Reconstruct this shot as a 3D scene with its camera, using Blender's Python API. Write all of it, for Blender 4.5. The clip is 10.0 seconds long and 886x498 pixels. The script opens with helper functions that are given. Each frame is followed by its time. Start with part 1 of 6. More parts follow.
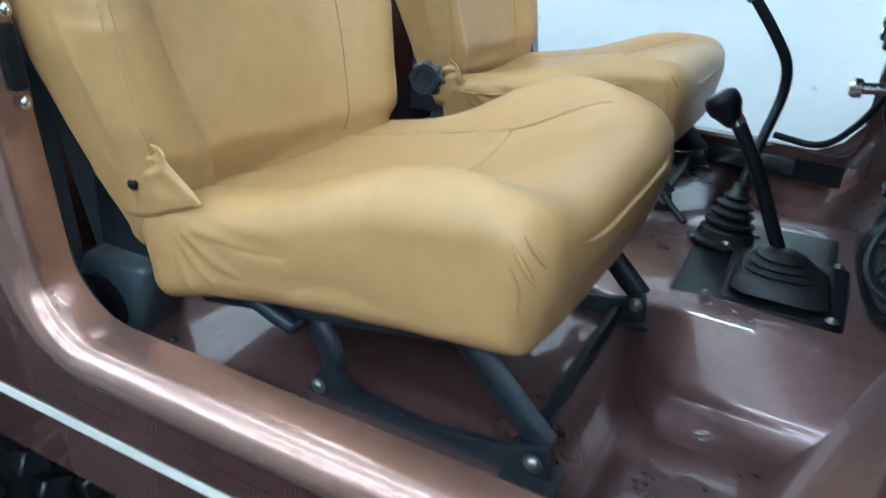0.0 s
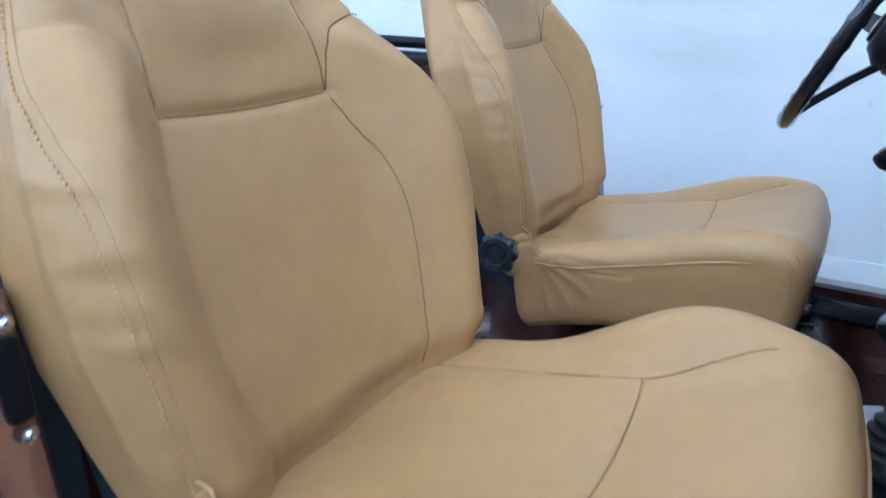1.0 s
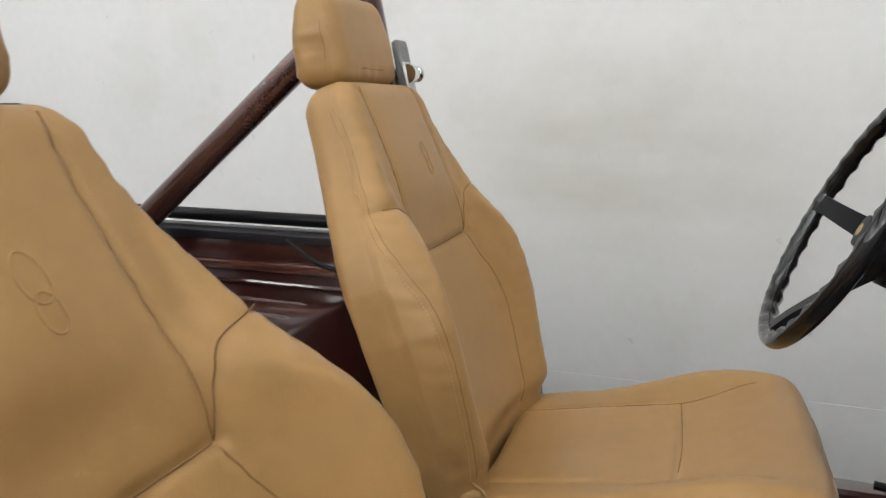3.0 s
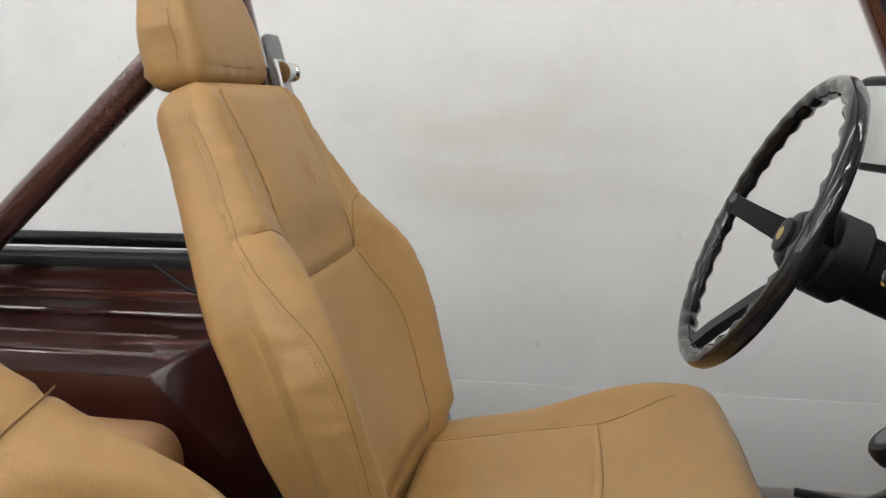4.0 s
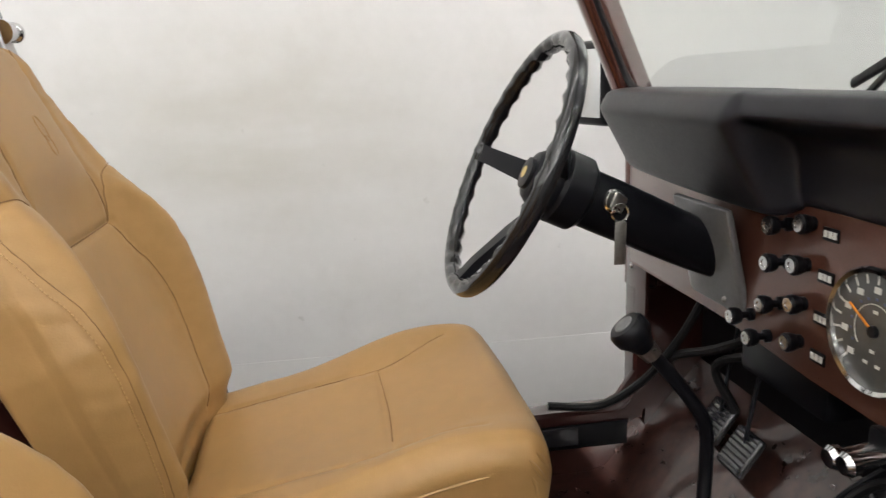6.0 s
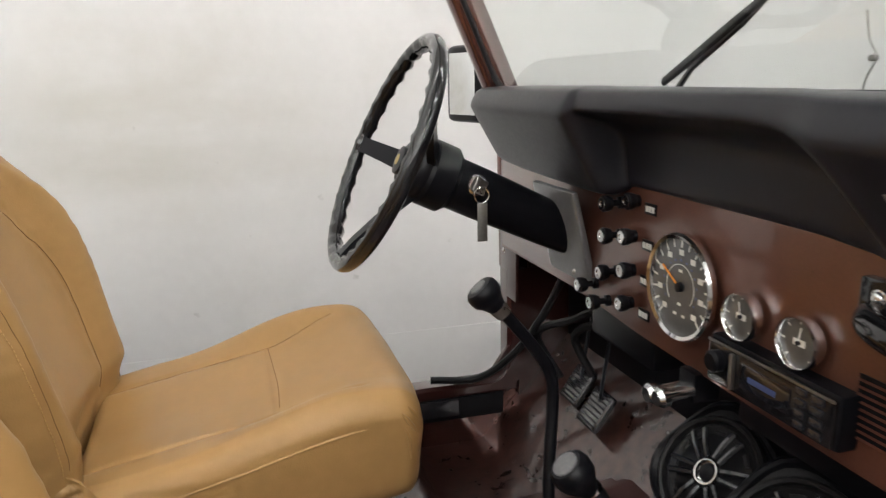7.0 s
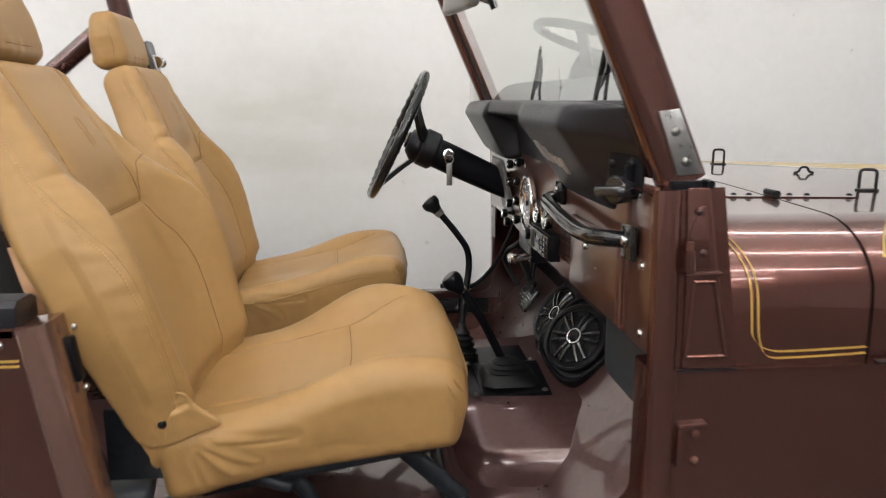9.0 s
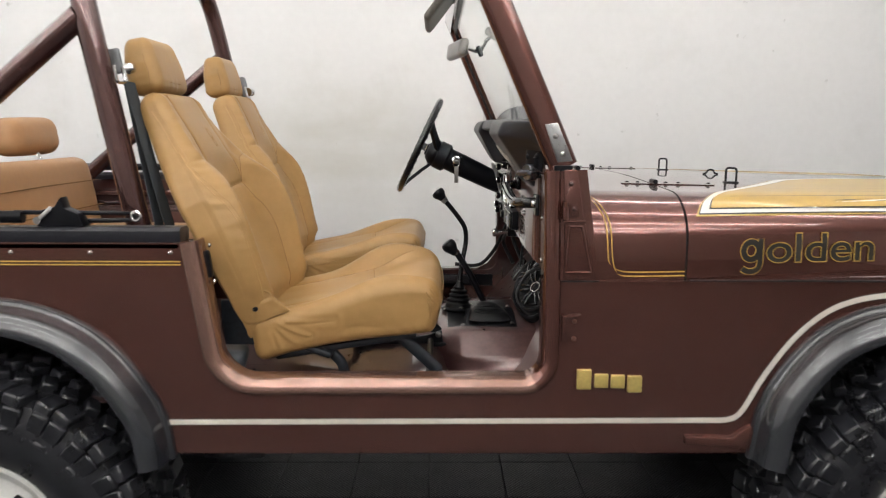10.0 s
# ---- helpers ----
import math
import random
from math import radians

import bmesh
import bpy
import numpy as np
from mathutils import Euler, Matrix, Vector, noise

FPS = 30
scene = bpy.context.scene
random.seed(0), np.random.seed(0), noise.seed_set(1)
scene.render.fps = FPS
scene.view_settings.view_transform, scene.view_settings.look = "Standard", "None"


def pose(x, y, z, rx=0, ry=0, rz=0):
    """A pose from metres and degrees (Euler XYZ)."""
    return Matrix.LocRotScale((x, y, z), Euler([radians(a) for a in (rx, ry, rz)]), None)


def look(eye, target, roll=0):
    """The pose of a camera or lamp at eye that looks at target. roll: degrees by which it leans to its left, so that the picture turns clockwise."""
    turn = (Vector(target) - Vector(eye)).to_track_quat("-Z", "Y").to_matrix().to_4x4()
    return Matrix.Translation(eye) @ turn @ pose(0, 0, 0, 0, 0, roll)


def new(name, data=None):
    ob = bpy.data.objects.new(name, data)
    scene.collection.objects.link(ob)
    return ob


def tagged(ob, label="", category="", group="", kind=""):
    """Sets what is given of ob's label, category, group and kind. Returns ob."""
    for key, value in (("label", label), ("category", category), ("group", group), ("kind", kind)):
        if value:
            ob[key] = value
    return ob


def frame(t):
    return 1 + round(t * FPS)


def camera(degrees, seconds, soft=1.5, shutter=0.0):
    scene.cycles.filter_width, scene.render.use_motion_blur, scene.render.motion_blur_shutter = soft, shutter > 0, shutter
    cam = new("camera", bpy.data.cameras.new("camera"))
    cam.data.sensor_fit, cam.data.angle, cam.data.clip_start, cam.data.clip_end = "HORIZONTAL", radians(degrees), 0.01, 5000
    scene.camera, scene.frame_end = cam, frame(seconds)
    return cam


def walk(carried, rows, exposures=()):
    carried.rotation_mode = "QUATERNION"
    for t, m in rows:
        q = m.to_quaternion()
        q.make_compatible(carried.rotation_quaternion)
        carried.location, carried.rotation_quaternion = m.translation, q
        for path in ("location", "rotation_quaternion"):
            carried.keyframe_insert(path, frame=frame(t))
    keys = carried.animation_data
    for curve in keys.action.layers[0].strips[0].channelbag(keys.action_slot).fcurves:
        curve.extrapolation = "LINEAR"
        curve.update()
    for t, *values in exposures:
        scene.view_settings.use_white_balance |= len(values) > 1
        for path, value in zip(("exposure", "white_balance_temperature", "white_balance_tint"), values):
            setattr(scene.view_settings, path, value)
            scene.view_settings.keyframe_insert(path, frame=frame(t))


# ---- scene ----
# The place: an off-road vehicle on a black tile floor in a white studio.
# x runs to the vehicle's front, y from its passenger side (0) to its driver side (1.5), z up.
cam = camera(62.0, 10.0, soft=1.2, shutter=0.3)
PATH = [
    (0, (1.284, -0.418, 1.248), (0.474, 1.213, 0.421), 4.2),
    (0.5, (1.144, -0.339, 1.312), (0.289, 1.302, 0.552), 3.7),
    (1, (1.066, -0.23, 1.369), (0.169, 1.433, 0.716), 1.7),
    (1.5, (0.957, -0.162, 1.418), (0.111, 1.558, 0.848), 1.7),
    (2, (0.862, -0.12, 1.461), (0.078, 1.659, 0.99), 1.0),
    (3.5, (0.873, 0.107, 1.518), (0.327, 1.992, 1.132), -0.4),
    (4, (0.845, 0.168, 1.513), (0.45, 2.088, 1.115), -1.1),
    (4.5, (0.821, 0.196, 1.496), (0.588, 2.137, 1.073), -1.6),
    (5, (0.808, 0.177, 1.488), (0.75, 2.127, 1.046), -1.8),
    (5.5, (0.805, 0.144, 1.482), (0.912, 2.09, 1.032), -1.9),
    (7, (0.822, 0.0, 1.461), (1.358, 1.875, 1.015), -1.1),
    (7.5, (0.888, -0.172, 1.451), (1.446, 1.698, 1.011), -0.5),
    (8, (0.929, -0.393, 1.444), (1.403, 1.501, 1.011), -0.5),
    (8.5, (0.924, -0.674, 1.438), (1.244, 1.256, 1.024), -0.3),
    (9, (0.985, -0.992, 1.442), (1.165, 0.962, 1.053), -0.1),
    (9.5, (1.066, -1.352, 1.44), (1.139, 0.615, 1.085), -0.0),
    (10, (1.119, -1.748, 1.423), (1.136, 0.225, 1.097), 0.2),
]
EXPOSURES = [
    (0, 0.80, 4600, -9), (0.5, 0.66, 4700, 1), (1, 0.46, 4350, 4), (1.5, 0.22, 5250, 1), (2.0, -0.02, 6250, 8),
    (3.5, -0.04, 6300, 8), (4.5, 0.06, 6400, 9), (7.0, 0.24, 6500, 10), (10, 0.14, 6500, 10),
]
walk(cam, [(t, look(eye, target, roll)) for t, eye, target, roll in PATH], EXPOSURES)

# ---- light ----
world = bpy.data.worlds.new("studio_world")
world.use_nodes = True
world.node_tree.nodes["Background"].inputs[0].default_value = (0.8, 0.85, 0.9, 1)
world.node_tree.nodes["Background"].inputs[1].default_value = 0.05
scene.world = world
ROOM = (-4.4, 7.4, -7.0, 2.65, 3.5)      # x0, x1, y0, y1, height
LAMP_ROWS = ((-4.4, 1.2), (-3.0, 1.2), (-1.7, 1.0), (-0.3, 0.9), (1.1, 0.8))  # lamp rows across the room, and their power
LAMP_COLS = (-2.6, 0.2, 3.0)
TUBE_STRENGTH = 32.0
def tube_glow(power):
    """The white glass of a lit fluorescent tube."""
    m = bpy.data.materials.new("lit_tube")
    m.use_nodes = True
    b = m.node_tree.nodes["Principled BSDF"]
    b.inputs["Base Color"].default_value = (0.9, 0.9, 0.9, 1)
    b.inputs["Emission Color"].default_value = (1.0, 0.985, 0.958, 1)
    b.inputs["Emission Strength"].default_value = power
    return m

# ---- materials ----
def material(name, color, rough=0.5, metal=0.0, coat=0.0, coat_rough=0.05, vary=0.15, scale=6.0, fine=120.0,
             bump=0.0, bump_scale=200.0, rough_vary=0.1, spec=0.5, wide_bump=0.0, wide_scale=14.0, tint=None, stretch=(1, 1, 1)):
    """A surface with colour and gloss that vary at two scales, and relief at two scales."""
    m = bpy.data.materials.new(name)
    m.use_nodes = True
    nt = m.node_tree
    n, l = nt.nodes, nt.links
    b = n["Principled BSDF"]
    tc = n.new("ShaderNodeTexCoord")
    mp = n.new("ShaderNodeMapping")
    mp.inputs["Scale"].default_value = stretch
    l.new(tc.outputs["Object"], mp.inputs["Vector"])
    big = n.new("ShaderNodeTexNoise")
    big.inputs["Scale"].default_value, big.inputs["Detail"].default_value = scale, 5
    small = n.new("ShaderNodeTexNoise")
    small.inputs["Scale"].default_value, small.inputs["Detail"].default_value = fine, 3
    for t in (big, small):
        l.new(mp.outputs["Vector"], t.inputs["Vector"])
    mixf = n.new("ShaderNodeMath")
    mixf.operation = "ADD"
    half = n.new("ShaderNodeMath")
    half.operation = "MULTIPLY"
    half.inputs[1].default_value = 0.5
    l.new(big.outputs["Fac"], mixf.inputs[0])
    l.new(small.outputs["Fac"], mixf.inputs[1])
    l.new(mixf.outputs[0], half.inputs[0])
    ramp = n.new("ShaderNodeValToRGB")
    lo = [c * (1 - vary) for c in color]
    hi = [min(1, c * (1 + vary)) for c in (tint or color)]
    ramp.color_ramp.elements[0].position, ramp.color_ramp.elements[1].position = 0.32, 0.68
    ramp.color_ramp.elements[0].color, ramp.color_ramp.elements[1].color = (*lo, 1), (*hi, 1)
    l.new(half.outputs[0], ramp.inputs[0])
    l.new(ramp.outputs[0], b.inputs["Base Color"])
    rr = n.new("ShaderNodeMapRange")
    rr.inputs[1].default_value, rr.inputs[2].default_value = 0.3, 0.7
    rr.inputs[3].default_value, rr.inputs[4].default_value = max(0.02, rough - rough_vary * rough), min(1, rough + rough_vary * rough)
    l.new(half.outputs[0], rr.inputs[0])
    l.new(rr.outputs[0], b.inputs["Roughness"])
    b.inputs["Metallic"].default_value = metal
    b.inputs["Specular IOR Level"].default_value = spec
    b.inputs["Coat Weight"].default_value, b.inputs["Coat Roughness"].default_value = coat, coat_rough
    last = None
    for strength, sc, dist in ((wide_bump, wide_scale, 0.01), (bump, bump_scale, 0.001)):
        if strength > 0:
            t = n.new("ShaderNodeTexNoise")
            t.inputs["Scale"].default_value, t.inputs["Detail"].default_value = sc, 4
            l.new(mp.outputs["Vector"], t.inputs["Vector"])
            bp = n.new("ShaderNodeBump")
            bp.inputs["Strength"].default_value, bp.inputs["Distance"].default_value = strength, dist
            l.new(t.outputs["Fac"], bp.inputs["Height"])
            if last:
                l.new(last.outputs[0], bp.inputs["Normal"])
            last = bp
    if last:
        l.new(last.outputs[0], b.inputs["Normal"])
    return m


PAINT = material("maroon_paint", (0.132, 0.049, 0.038), 0.23, metal=0.72, coat=1.0, coat_rough=0.012, vary=0.06, scale=3, fine=900, wide_bump=0.015, wide_scale=4, tint=(0.145, 0.055, 0.043), rough_vary=0.04)
# Body maroon made darker; the roll bar's shade is put into this colour.
BARPAINT = material("roll_bar_paint", (0.080, 0.033, 0.029), 0.26, metal=0.55, coat=1.0, coat_rough=0.03, vary=0.10, scale=5, fine=200, rough_vary=0.1)
INNER = material("worn_inner_paint", (0.125, 0.062, 0.058), 0.30, metal=0.4, coat=1.0, coat_rough=0.025, vary=0.22, scale=5, fine=60, bump=0.03, bump_scale=90, rough_vary=0.12, wide_bump=0.09, wide_scale=11)
# Chipped floor maroon, darkened so that the driver side's shade is in the colour.
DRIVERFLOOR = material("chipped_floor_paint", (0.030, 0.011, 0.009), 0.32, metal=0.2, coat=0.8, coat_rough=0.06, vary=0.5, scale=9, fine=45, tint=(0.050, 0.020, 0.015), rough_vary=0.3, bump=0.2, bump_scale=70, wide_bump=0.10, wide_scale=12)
DASHPAINT = material("dash_paint", (0.108, 0.041, 0.026), 0.3, metal=0.3, coat=1.0, coat_rough=0.12, vary=0.12, scale=4, fine=300)
TAN = material("tan_vinyl", (0.328, 0.190, 0.069), 0.42, vary=0.05, scale=5, fine=40, bump=0.22, bump_scale=420, wide_bump=0.10, wide_scale=9, tint=(0.343, 0.198, 0.074), spec=0.35)
TANREAR = material("tan_rear_vinyl", (0.36, 0.195, 0.09), 0.5, vary=0.08, scale=5, fine=40, bump=0.25, bump_scale=420, wide_bump=0.2, wide_scale=9)
SEAM = material("seam_thread", (0.20, 0.105, 0.035), 0.8, vary=0.2, scale=40)
STITCH = material("stitch_thread", (0.44, 0.26, 0.10), 0.8, vary=0.1, scale=40)
PAD = material("black_dash_vinyl", (0.0095, 0.0095, 0.0135), 0.37, vary=0.2, scale=7, fine=150, bump=0.10, bump_scale=500, rough_vary=0.15, spec=0.40)
BLACK = material("black_plastic", (0.0055, 0.0057, 0.0075), 0.30, vary=0.10, scale=2, fine=700, rough_vary=0.0, spec=0.17)
FLARE = material("flare_plastic", (0.020, 0.0215, 0.026), 0.26, coat=0.9, coat_rough=0.07, vary=0.15, scale=6, fine=60, rough_vary=0.05, spec=0.6, bump=0.0, bump_scale=300)
RUBBER = material("black_rubber", (0.009, 0.0092, 0.0105), 0.42, vary=0.35, scale=12, fine=90, bump=0.3, bump_scale=160, spec=0.3)
TYREM = material("tyre_rubber", (0.016, 0.0165, 0.020), 0.30, vary=0.35, scale=9, fine=70, bump=0.25, bump_scale=140, rough_vary=0.2, spec=0.6)
GLOSSBLACK = material("gloss_black_enamel", (0.008, 0.008, 0.009), 0.14, coat=0.5, vary=0.3, scale=12, fine=200, spec=0.3)
BLUESTEEL = material("black_seat_bracket", (0.018, 0.022, 0.028), 0.38, metal=0.3, vary=0.4, scale=10, fine=80, rough_vary=0.3, bump=0.3, bump_scale=120)
WEB = material("belt_webbing", (0.042, 0.050, 0.058), 0.75, vary=0.2, scale=20, fine=300, bump=0.6, bump_scale=500)
CHROME = material("chrome", (0.72, 0.72, 0.71), 0.12, metal=1.0, vary=0.1, scale=20, fine=150, rough_vary=0.5)
STEEL = material("zinc_steel", (0.30, 0.29, 0.275), 0.38, metal=1.0, vary=0.2, scale=30, fine=200, rough_vary=0.4, bump=0.3)
STAINLESS = material("bare_hinge_steel", (0.42, 0.42, 0.42), 0.3, metal=1.0, vary=0.12, scale=30, fine=200, rough_vary=0.15)
# Body maroon lightened: the lamps' broad reflection on the sill is in its colour.
SHEENPAINT = material("sill_paint", (0.26, 0.142, 0.110), 0.26, metal=0.7, coat=1.0, coat_rough=0.04, vary=0.10, scale=6, fine=90, tint=(0.30, 0.168, 0.132), rough_vary=0.05)
GOLD = material("gold_decal", (0.46, 0.29, 0.06), 0.4, coat=0.5, vary=0.1, scale=8)
GOLDBADGE = material("gold_badge", (0.62, 0.48, 0.16), 0.3, metal=0.5, vary=0.15, scale=20)
GREYCAP = material("grey_knob_cap", (0.12, 0.12, 0.125), 0.4, vary=0.25, scale=60, fine=200)
SILVER = material("silver_badge", (0.45, 0.42, 0.39), 0.35, metal=0.7, vary=0.15, scale=20)
WHITE = material("white_decal", (0.72, 0.69, 0.62), 0.4, coat=0.4, vary=0.08, scale=10)
DARKDECAL = material("black_decal", (0.018, 0.016, 0.014), 0.35, coat=0.5, vary=0.2, scale=10)
TRIM = material("pale_stripe", (0.60, 0.57, 0.50), 0.35, coat=0.3, vary=0.12, scale=12)
RIM = material("white_wheel_paint", (0.72, 0.71, 0.68), 0.35, coat=0.4, vary=0.1, scale=10, bump=0.1)
WALL = material("studio_wall_paint", (0.69, 0.684, 0.682), 0.75, vary=0.03, scale=1.1, fine=25, bump=0.1, bump_scale=80, wide_bump=0.05, wide_scale=2.5)
# For the added south wall, never in view; its grey sets the body's reflections.
DARKWALL = material("grey_door_paint", (0.42, 0.41, 0.40), 0.6, vary=0.15, scale=2, fine=40, bump=0.1)
CEIL = material("ceiling_paint", (0.8, 0.79, 0.77), 0.8, vary=0.04, scale=2, bump=0.1, bump_scale=60)
SUBFLOOR = material("floor_base", (0.03, 0.03, 0.03), 0.7, vary=0.3, scale=4)
PLATEGREY = material("grey_plate_paint", (0.16, 0.16, 0.165), 0.35, metal=0.3, vary=0.15, scale=12, bump=0.1)
WORNFLOOR = material("scuffed_floor_paint", (0.165, 0.130, 0.135), 0.38, metal=0.0, coat=0.4, coat_rough=0.18, vary=0.3, scale=9, fine=70, rough_vary=0.25, bump=0.15, bump_scale=60, wide_bump=0.06, wide_scale=10)
# Inner maroon darkened: the shade in wells and openings is put into the colour.
SHADEDPAINT = material("dark_red_inner_paint", (0.042, 0.010, 0.008), 0.3, metal=0.2, coat=1.0, coat_rough=0.06, vary=0.2, scale=5, fine=300, rough_vary=0.05, wide_bump=0.02, wide_scale=9)
VISOR = material("visor_vinyl", (0.11, 0.095, 0.08), 0.5, vary=0.2, scale=9, bump=0.2, bump_scale=300)
GAUGE = material("gauge_face", (0.055, 0.058, 0.058), 0.4, coat=1.0, coat_rough=0.03, vary=0.2, scale=30)
PRINT = material("gauge_print", (0.6, 0.6, 0.57), 0.5, vary=0.05)
ORANGE = material("needle_orange", (0.75, 0.25, 0.02), 0.5, vary=0.05)
DISPLAYTEXT = material("display_blue", (0.05, 0.07, 0.16), 0.3, vary=0.1)
SCREEN = material("display_glass", (0.01, 0.011, 0.014), 0.08, coat=1.0, vary=0.1)
CABLE = material("cable_sheath", (0.012, 0.012, 0.013), 0.45, vary=0.3, scale=30, bump=0.3, spec=0.16)
REELGREY = material("reel_plastic", (0.050, 0.060, 0.070), 0.45, vary=0.25, scale=14, fine=120, bump=0.25, bump_scale=180)
HEATER = material("slate_plastic", (0.030, 0.036, 0.042), 0.5, vary=0.2, scale=8, fine=90, bump=0.15, bump_scale=200)
SPEAKER = material("speaker_cone", (0.016, 0.016, 0.017), 0.42, vary=0.3, scale=30, bump=0.4, bump_scale=250, spec=0.2)


def glass_material(name, color=(0.93, 0.97, 0.95)):
    m = bpy.data.materials.new(name)
    m.use_nodes = True
    b = m.node_tree.nodes["Principled BSDF"]
    b.inputs["Base Color"].default_value = (*color, 1)
    b.inputs["Roughness"].default_value = 0.0
    b.inputs["IOR"].default_value = 1.45
    b.inputs["Transmission Weight"].default_value = 1.0
    return m


GLASS = glass_material("window_glass")
MIRROR = material("mirror_glass", (0.8, 0.82, 0.82), 0.03, metal=1.0, vary=0.02, rough_vary=0.0)


def tile_material():
    """Black ribbed floor tile: fine ribs whose way turns by a quarter in checks."""
    m = material("ribbed_tile", (0.015, 0.0155, 0.018), 0.5, spec=0.3, vary=0.35, scale=7, fine=90, rough_vary=0.3)
    n, l = m.node_tree.nodes, m.node_tree.links
    tc = n.new("ShaderNodeTexCoord")
    waves = []
    for turn in (45, -45):
        mp = n.new("ShaderNodeMapping")
        mp.inputs["Rotation"].default_value = (0, 0, radians(turn))
        w = n.new("ShaderNodeTexWave")
        w.inputs["Scale"].default_value, w.inputs["Distortion"].default_value = 28, 0
        l.new(tc.outputs["Object"], mp.inputs["Vector"])
        l.new(mp.outputs["Vector"], w.inputs["Vector"])
        waves.append(w)
    ch = n.new("ShaderNodeTexChecker")
    ch.inputs["Scale"].default_value = 13.2
    l.new(tc.outputs["Object"], ch.inputs["Vector"])
    mx = n.new("ShaderNodeMix")
    l.new(ch.outputs["Fac"], mx.inputs[0])
    l.new(waves[0].outputs["Fac"], mx.inputs[2])
    l.new(waves[1].outputs["Fac"], mx.inputs[3])
    bp = n.new("ShaderNodeBump")
    bp.inputs["Strength"].default_value, bp.inputs["Distance"].default_value = 0.8, 0.003
    l.new(mx.outputs[0], bp.inputs["Height"])
    l.new(bp.outputs[0], n["Principled BSDF"].inputs["Normal"])
    return m


TILE = tile_material()
GREYTILE = material("grey_tile", (0.06, 0.06, 0.062), 0.4, vary=0.15, scale=3, fine=60, rough_vary=0.3)


# ---- shape helpers ----
def part(name, bm, mat, parent=None, label="", sharp=38, smooth=True):
    """Links a bmesh as one mesh object, under a thing or part where given."""
    bmesh.ops.recalc_face_normals(bm, faces=bm.faces)
    me = bpy.data.meshes.new(name)
    bm.to_mesh(me)
    bm.free()
    me.materials.append(mat)
    if smooth:
        me.polygons.foreach_set("use_smooth", [True] * len(me.polygons))
        me.set_sharp_from_angle(angle=radians(sharp))
    ob = new(name, me)
    if parent:
        ob.parent = parent
    if label:
        tagged(ob, label)
    return ob


def thing(name, label, category, group="", at=(0, 0, 0)):
    ob = new(name)
    ob.empty_display_size = 0.05
    ob.location = at
    return tagged(ob, label, category, group)


def joined(*bms):
    """Several bmeshes of one part as one."""
    out = bmesh.new()
    for b in bms:
        me = bpy.data.meshes.new("tmp")
        b.to_mesh(me)
        b.free()
        out.from_mesh(me)
        bpy.data.meshes.remove(me)
    return out


def moved(bm, m):
    bmesh.ops.transform(bm, matrix=m, verts=bm.verts)
    return bm


def box(x0, x1, y0, y1, z0, z1, bevel=0.004, seg=2):
    bm = bmesh.new()
    bmesh.ops.create_cube(bm, size=1)
    bmesh.ops.scale(bm, vec=(x1 - x0, y1 - y0, z1 - z0), verts=bm.verts)
    bmesh.ops.translate(bm, vec=((x0 + x1) / 2, (y0 + y1) / 2, (z0 + z1) / 2), verts=bm.verts)
    if bevel:
        bmesh.ops.bevel(bm, geom=list(bm.edges), offset=bevel, segments=seg, affect="EDGES", profile=0.6)
    return bm


def prism(pts, a, b, axis="y", bevel=0.0, seg=2):
    """A polygon drawn in the plane across axis, from a to b along it. axis y: points are (x, z); x: (y, z); z: (x, y)."""
    def place(p, q):
        return {"y": (p[0], q, p[1]), "x": (q, p[0], p[1]), "z": (p[0], p[1], q)}[axis]
    bm = bmesh.new()
    lo, hi = [bm.verts.new(place(p, a)) for p in pts], [bm.verts.new(place(p, b)) for p in pts]
    bm.faces.new(lo)
    bm.faces.new(hi[::-1])
    k = len(pts)
    for i in range(k):
        bm.faces.new((lo[i], lo[(i + 1) % k], hi[(i + 1) % k], hi[i]))
    bmesh.ops.recalc_face_normals(bm, faces=bm.faces)
    if bevel:
        bmesh.ops.bevel(bm, geom=list(bm.edges), offset=bevel, segments=seg, affect="EDGES", profile=0.6)
    big = [f for f in bm.faces if len(f.verts) > 4]
    if big:
        bmesh.ops.triangulate(bm, faces=big, ngon_method="EAR_CLIP")
    return bm


def smooth_path(pts, steps=6, closed=False):
    """A curve through the points (Catmull-Rom)."""
    p = [Vector(q) for q in pts]
    k = len(p)
    out = []
    for i in range(k if closed else k - 1):
        a = p[(i - 1) % k] if closed or i > 0 else p[0] * 2 - p[1]
        b, c = p[i], p[(i + 1) % k]
        d = p[(i + 2) % k] if closed or i + 2 < k else p[-1] * 2 - p[-2]
        for s in range(steps):
            t = s / steps
            out.append(0.5 * ((2 * b) + (c - a) * t + (2 * a - 5 * b + 4 * c - d) * t * t + (3 * b - a - 3 * c + d) * t ** 3))
    if not closed:
        out.append(p[-1])
    return out


def rounded_path(pts, r, steps=6):
    """A polyline with its corners rounded by arcs of about radius r."""
    p = [Vector(q) for q in pts]
    out = [p[0]]
    for a, b, c in zip(p, p[1:], p[2:]):
        d = min(r, (b - a).length * 0.49, (c - b).length * 0.49)
        s, e = b + (a - b).normalized() * d, b + (c - b).normalized() * d
        for i in range(steps + 1):
            t = i / steps
            out.append(s * (1 - t) ** 2 + b * 2 * t * (1 - t) + e * t * t)
    out.append(p[-1])
    return out


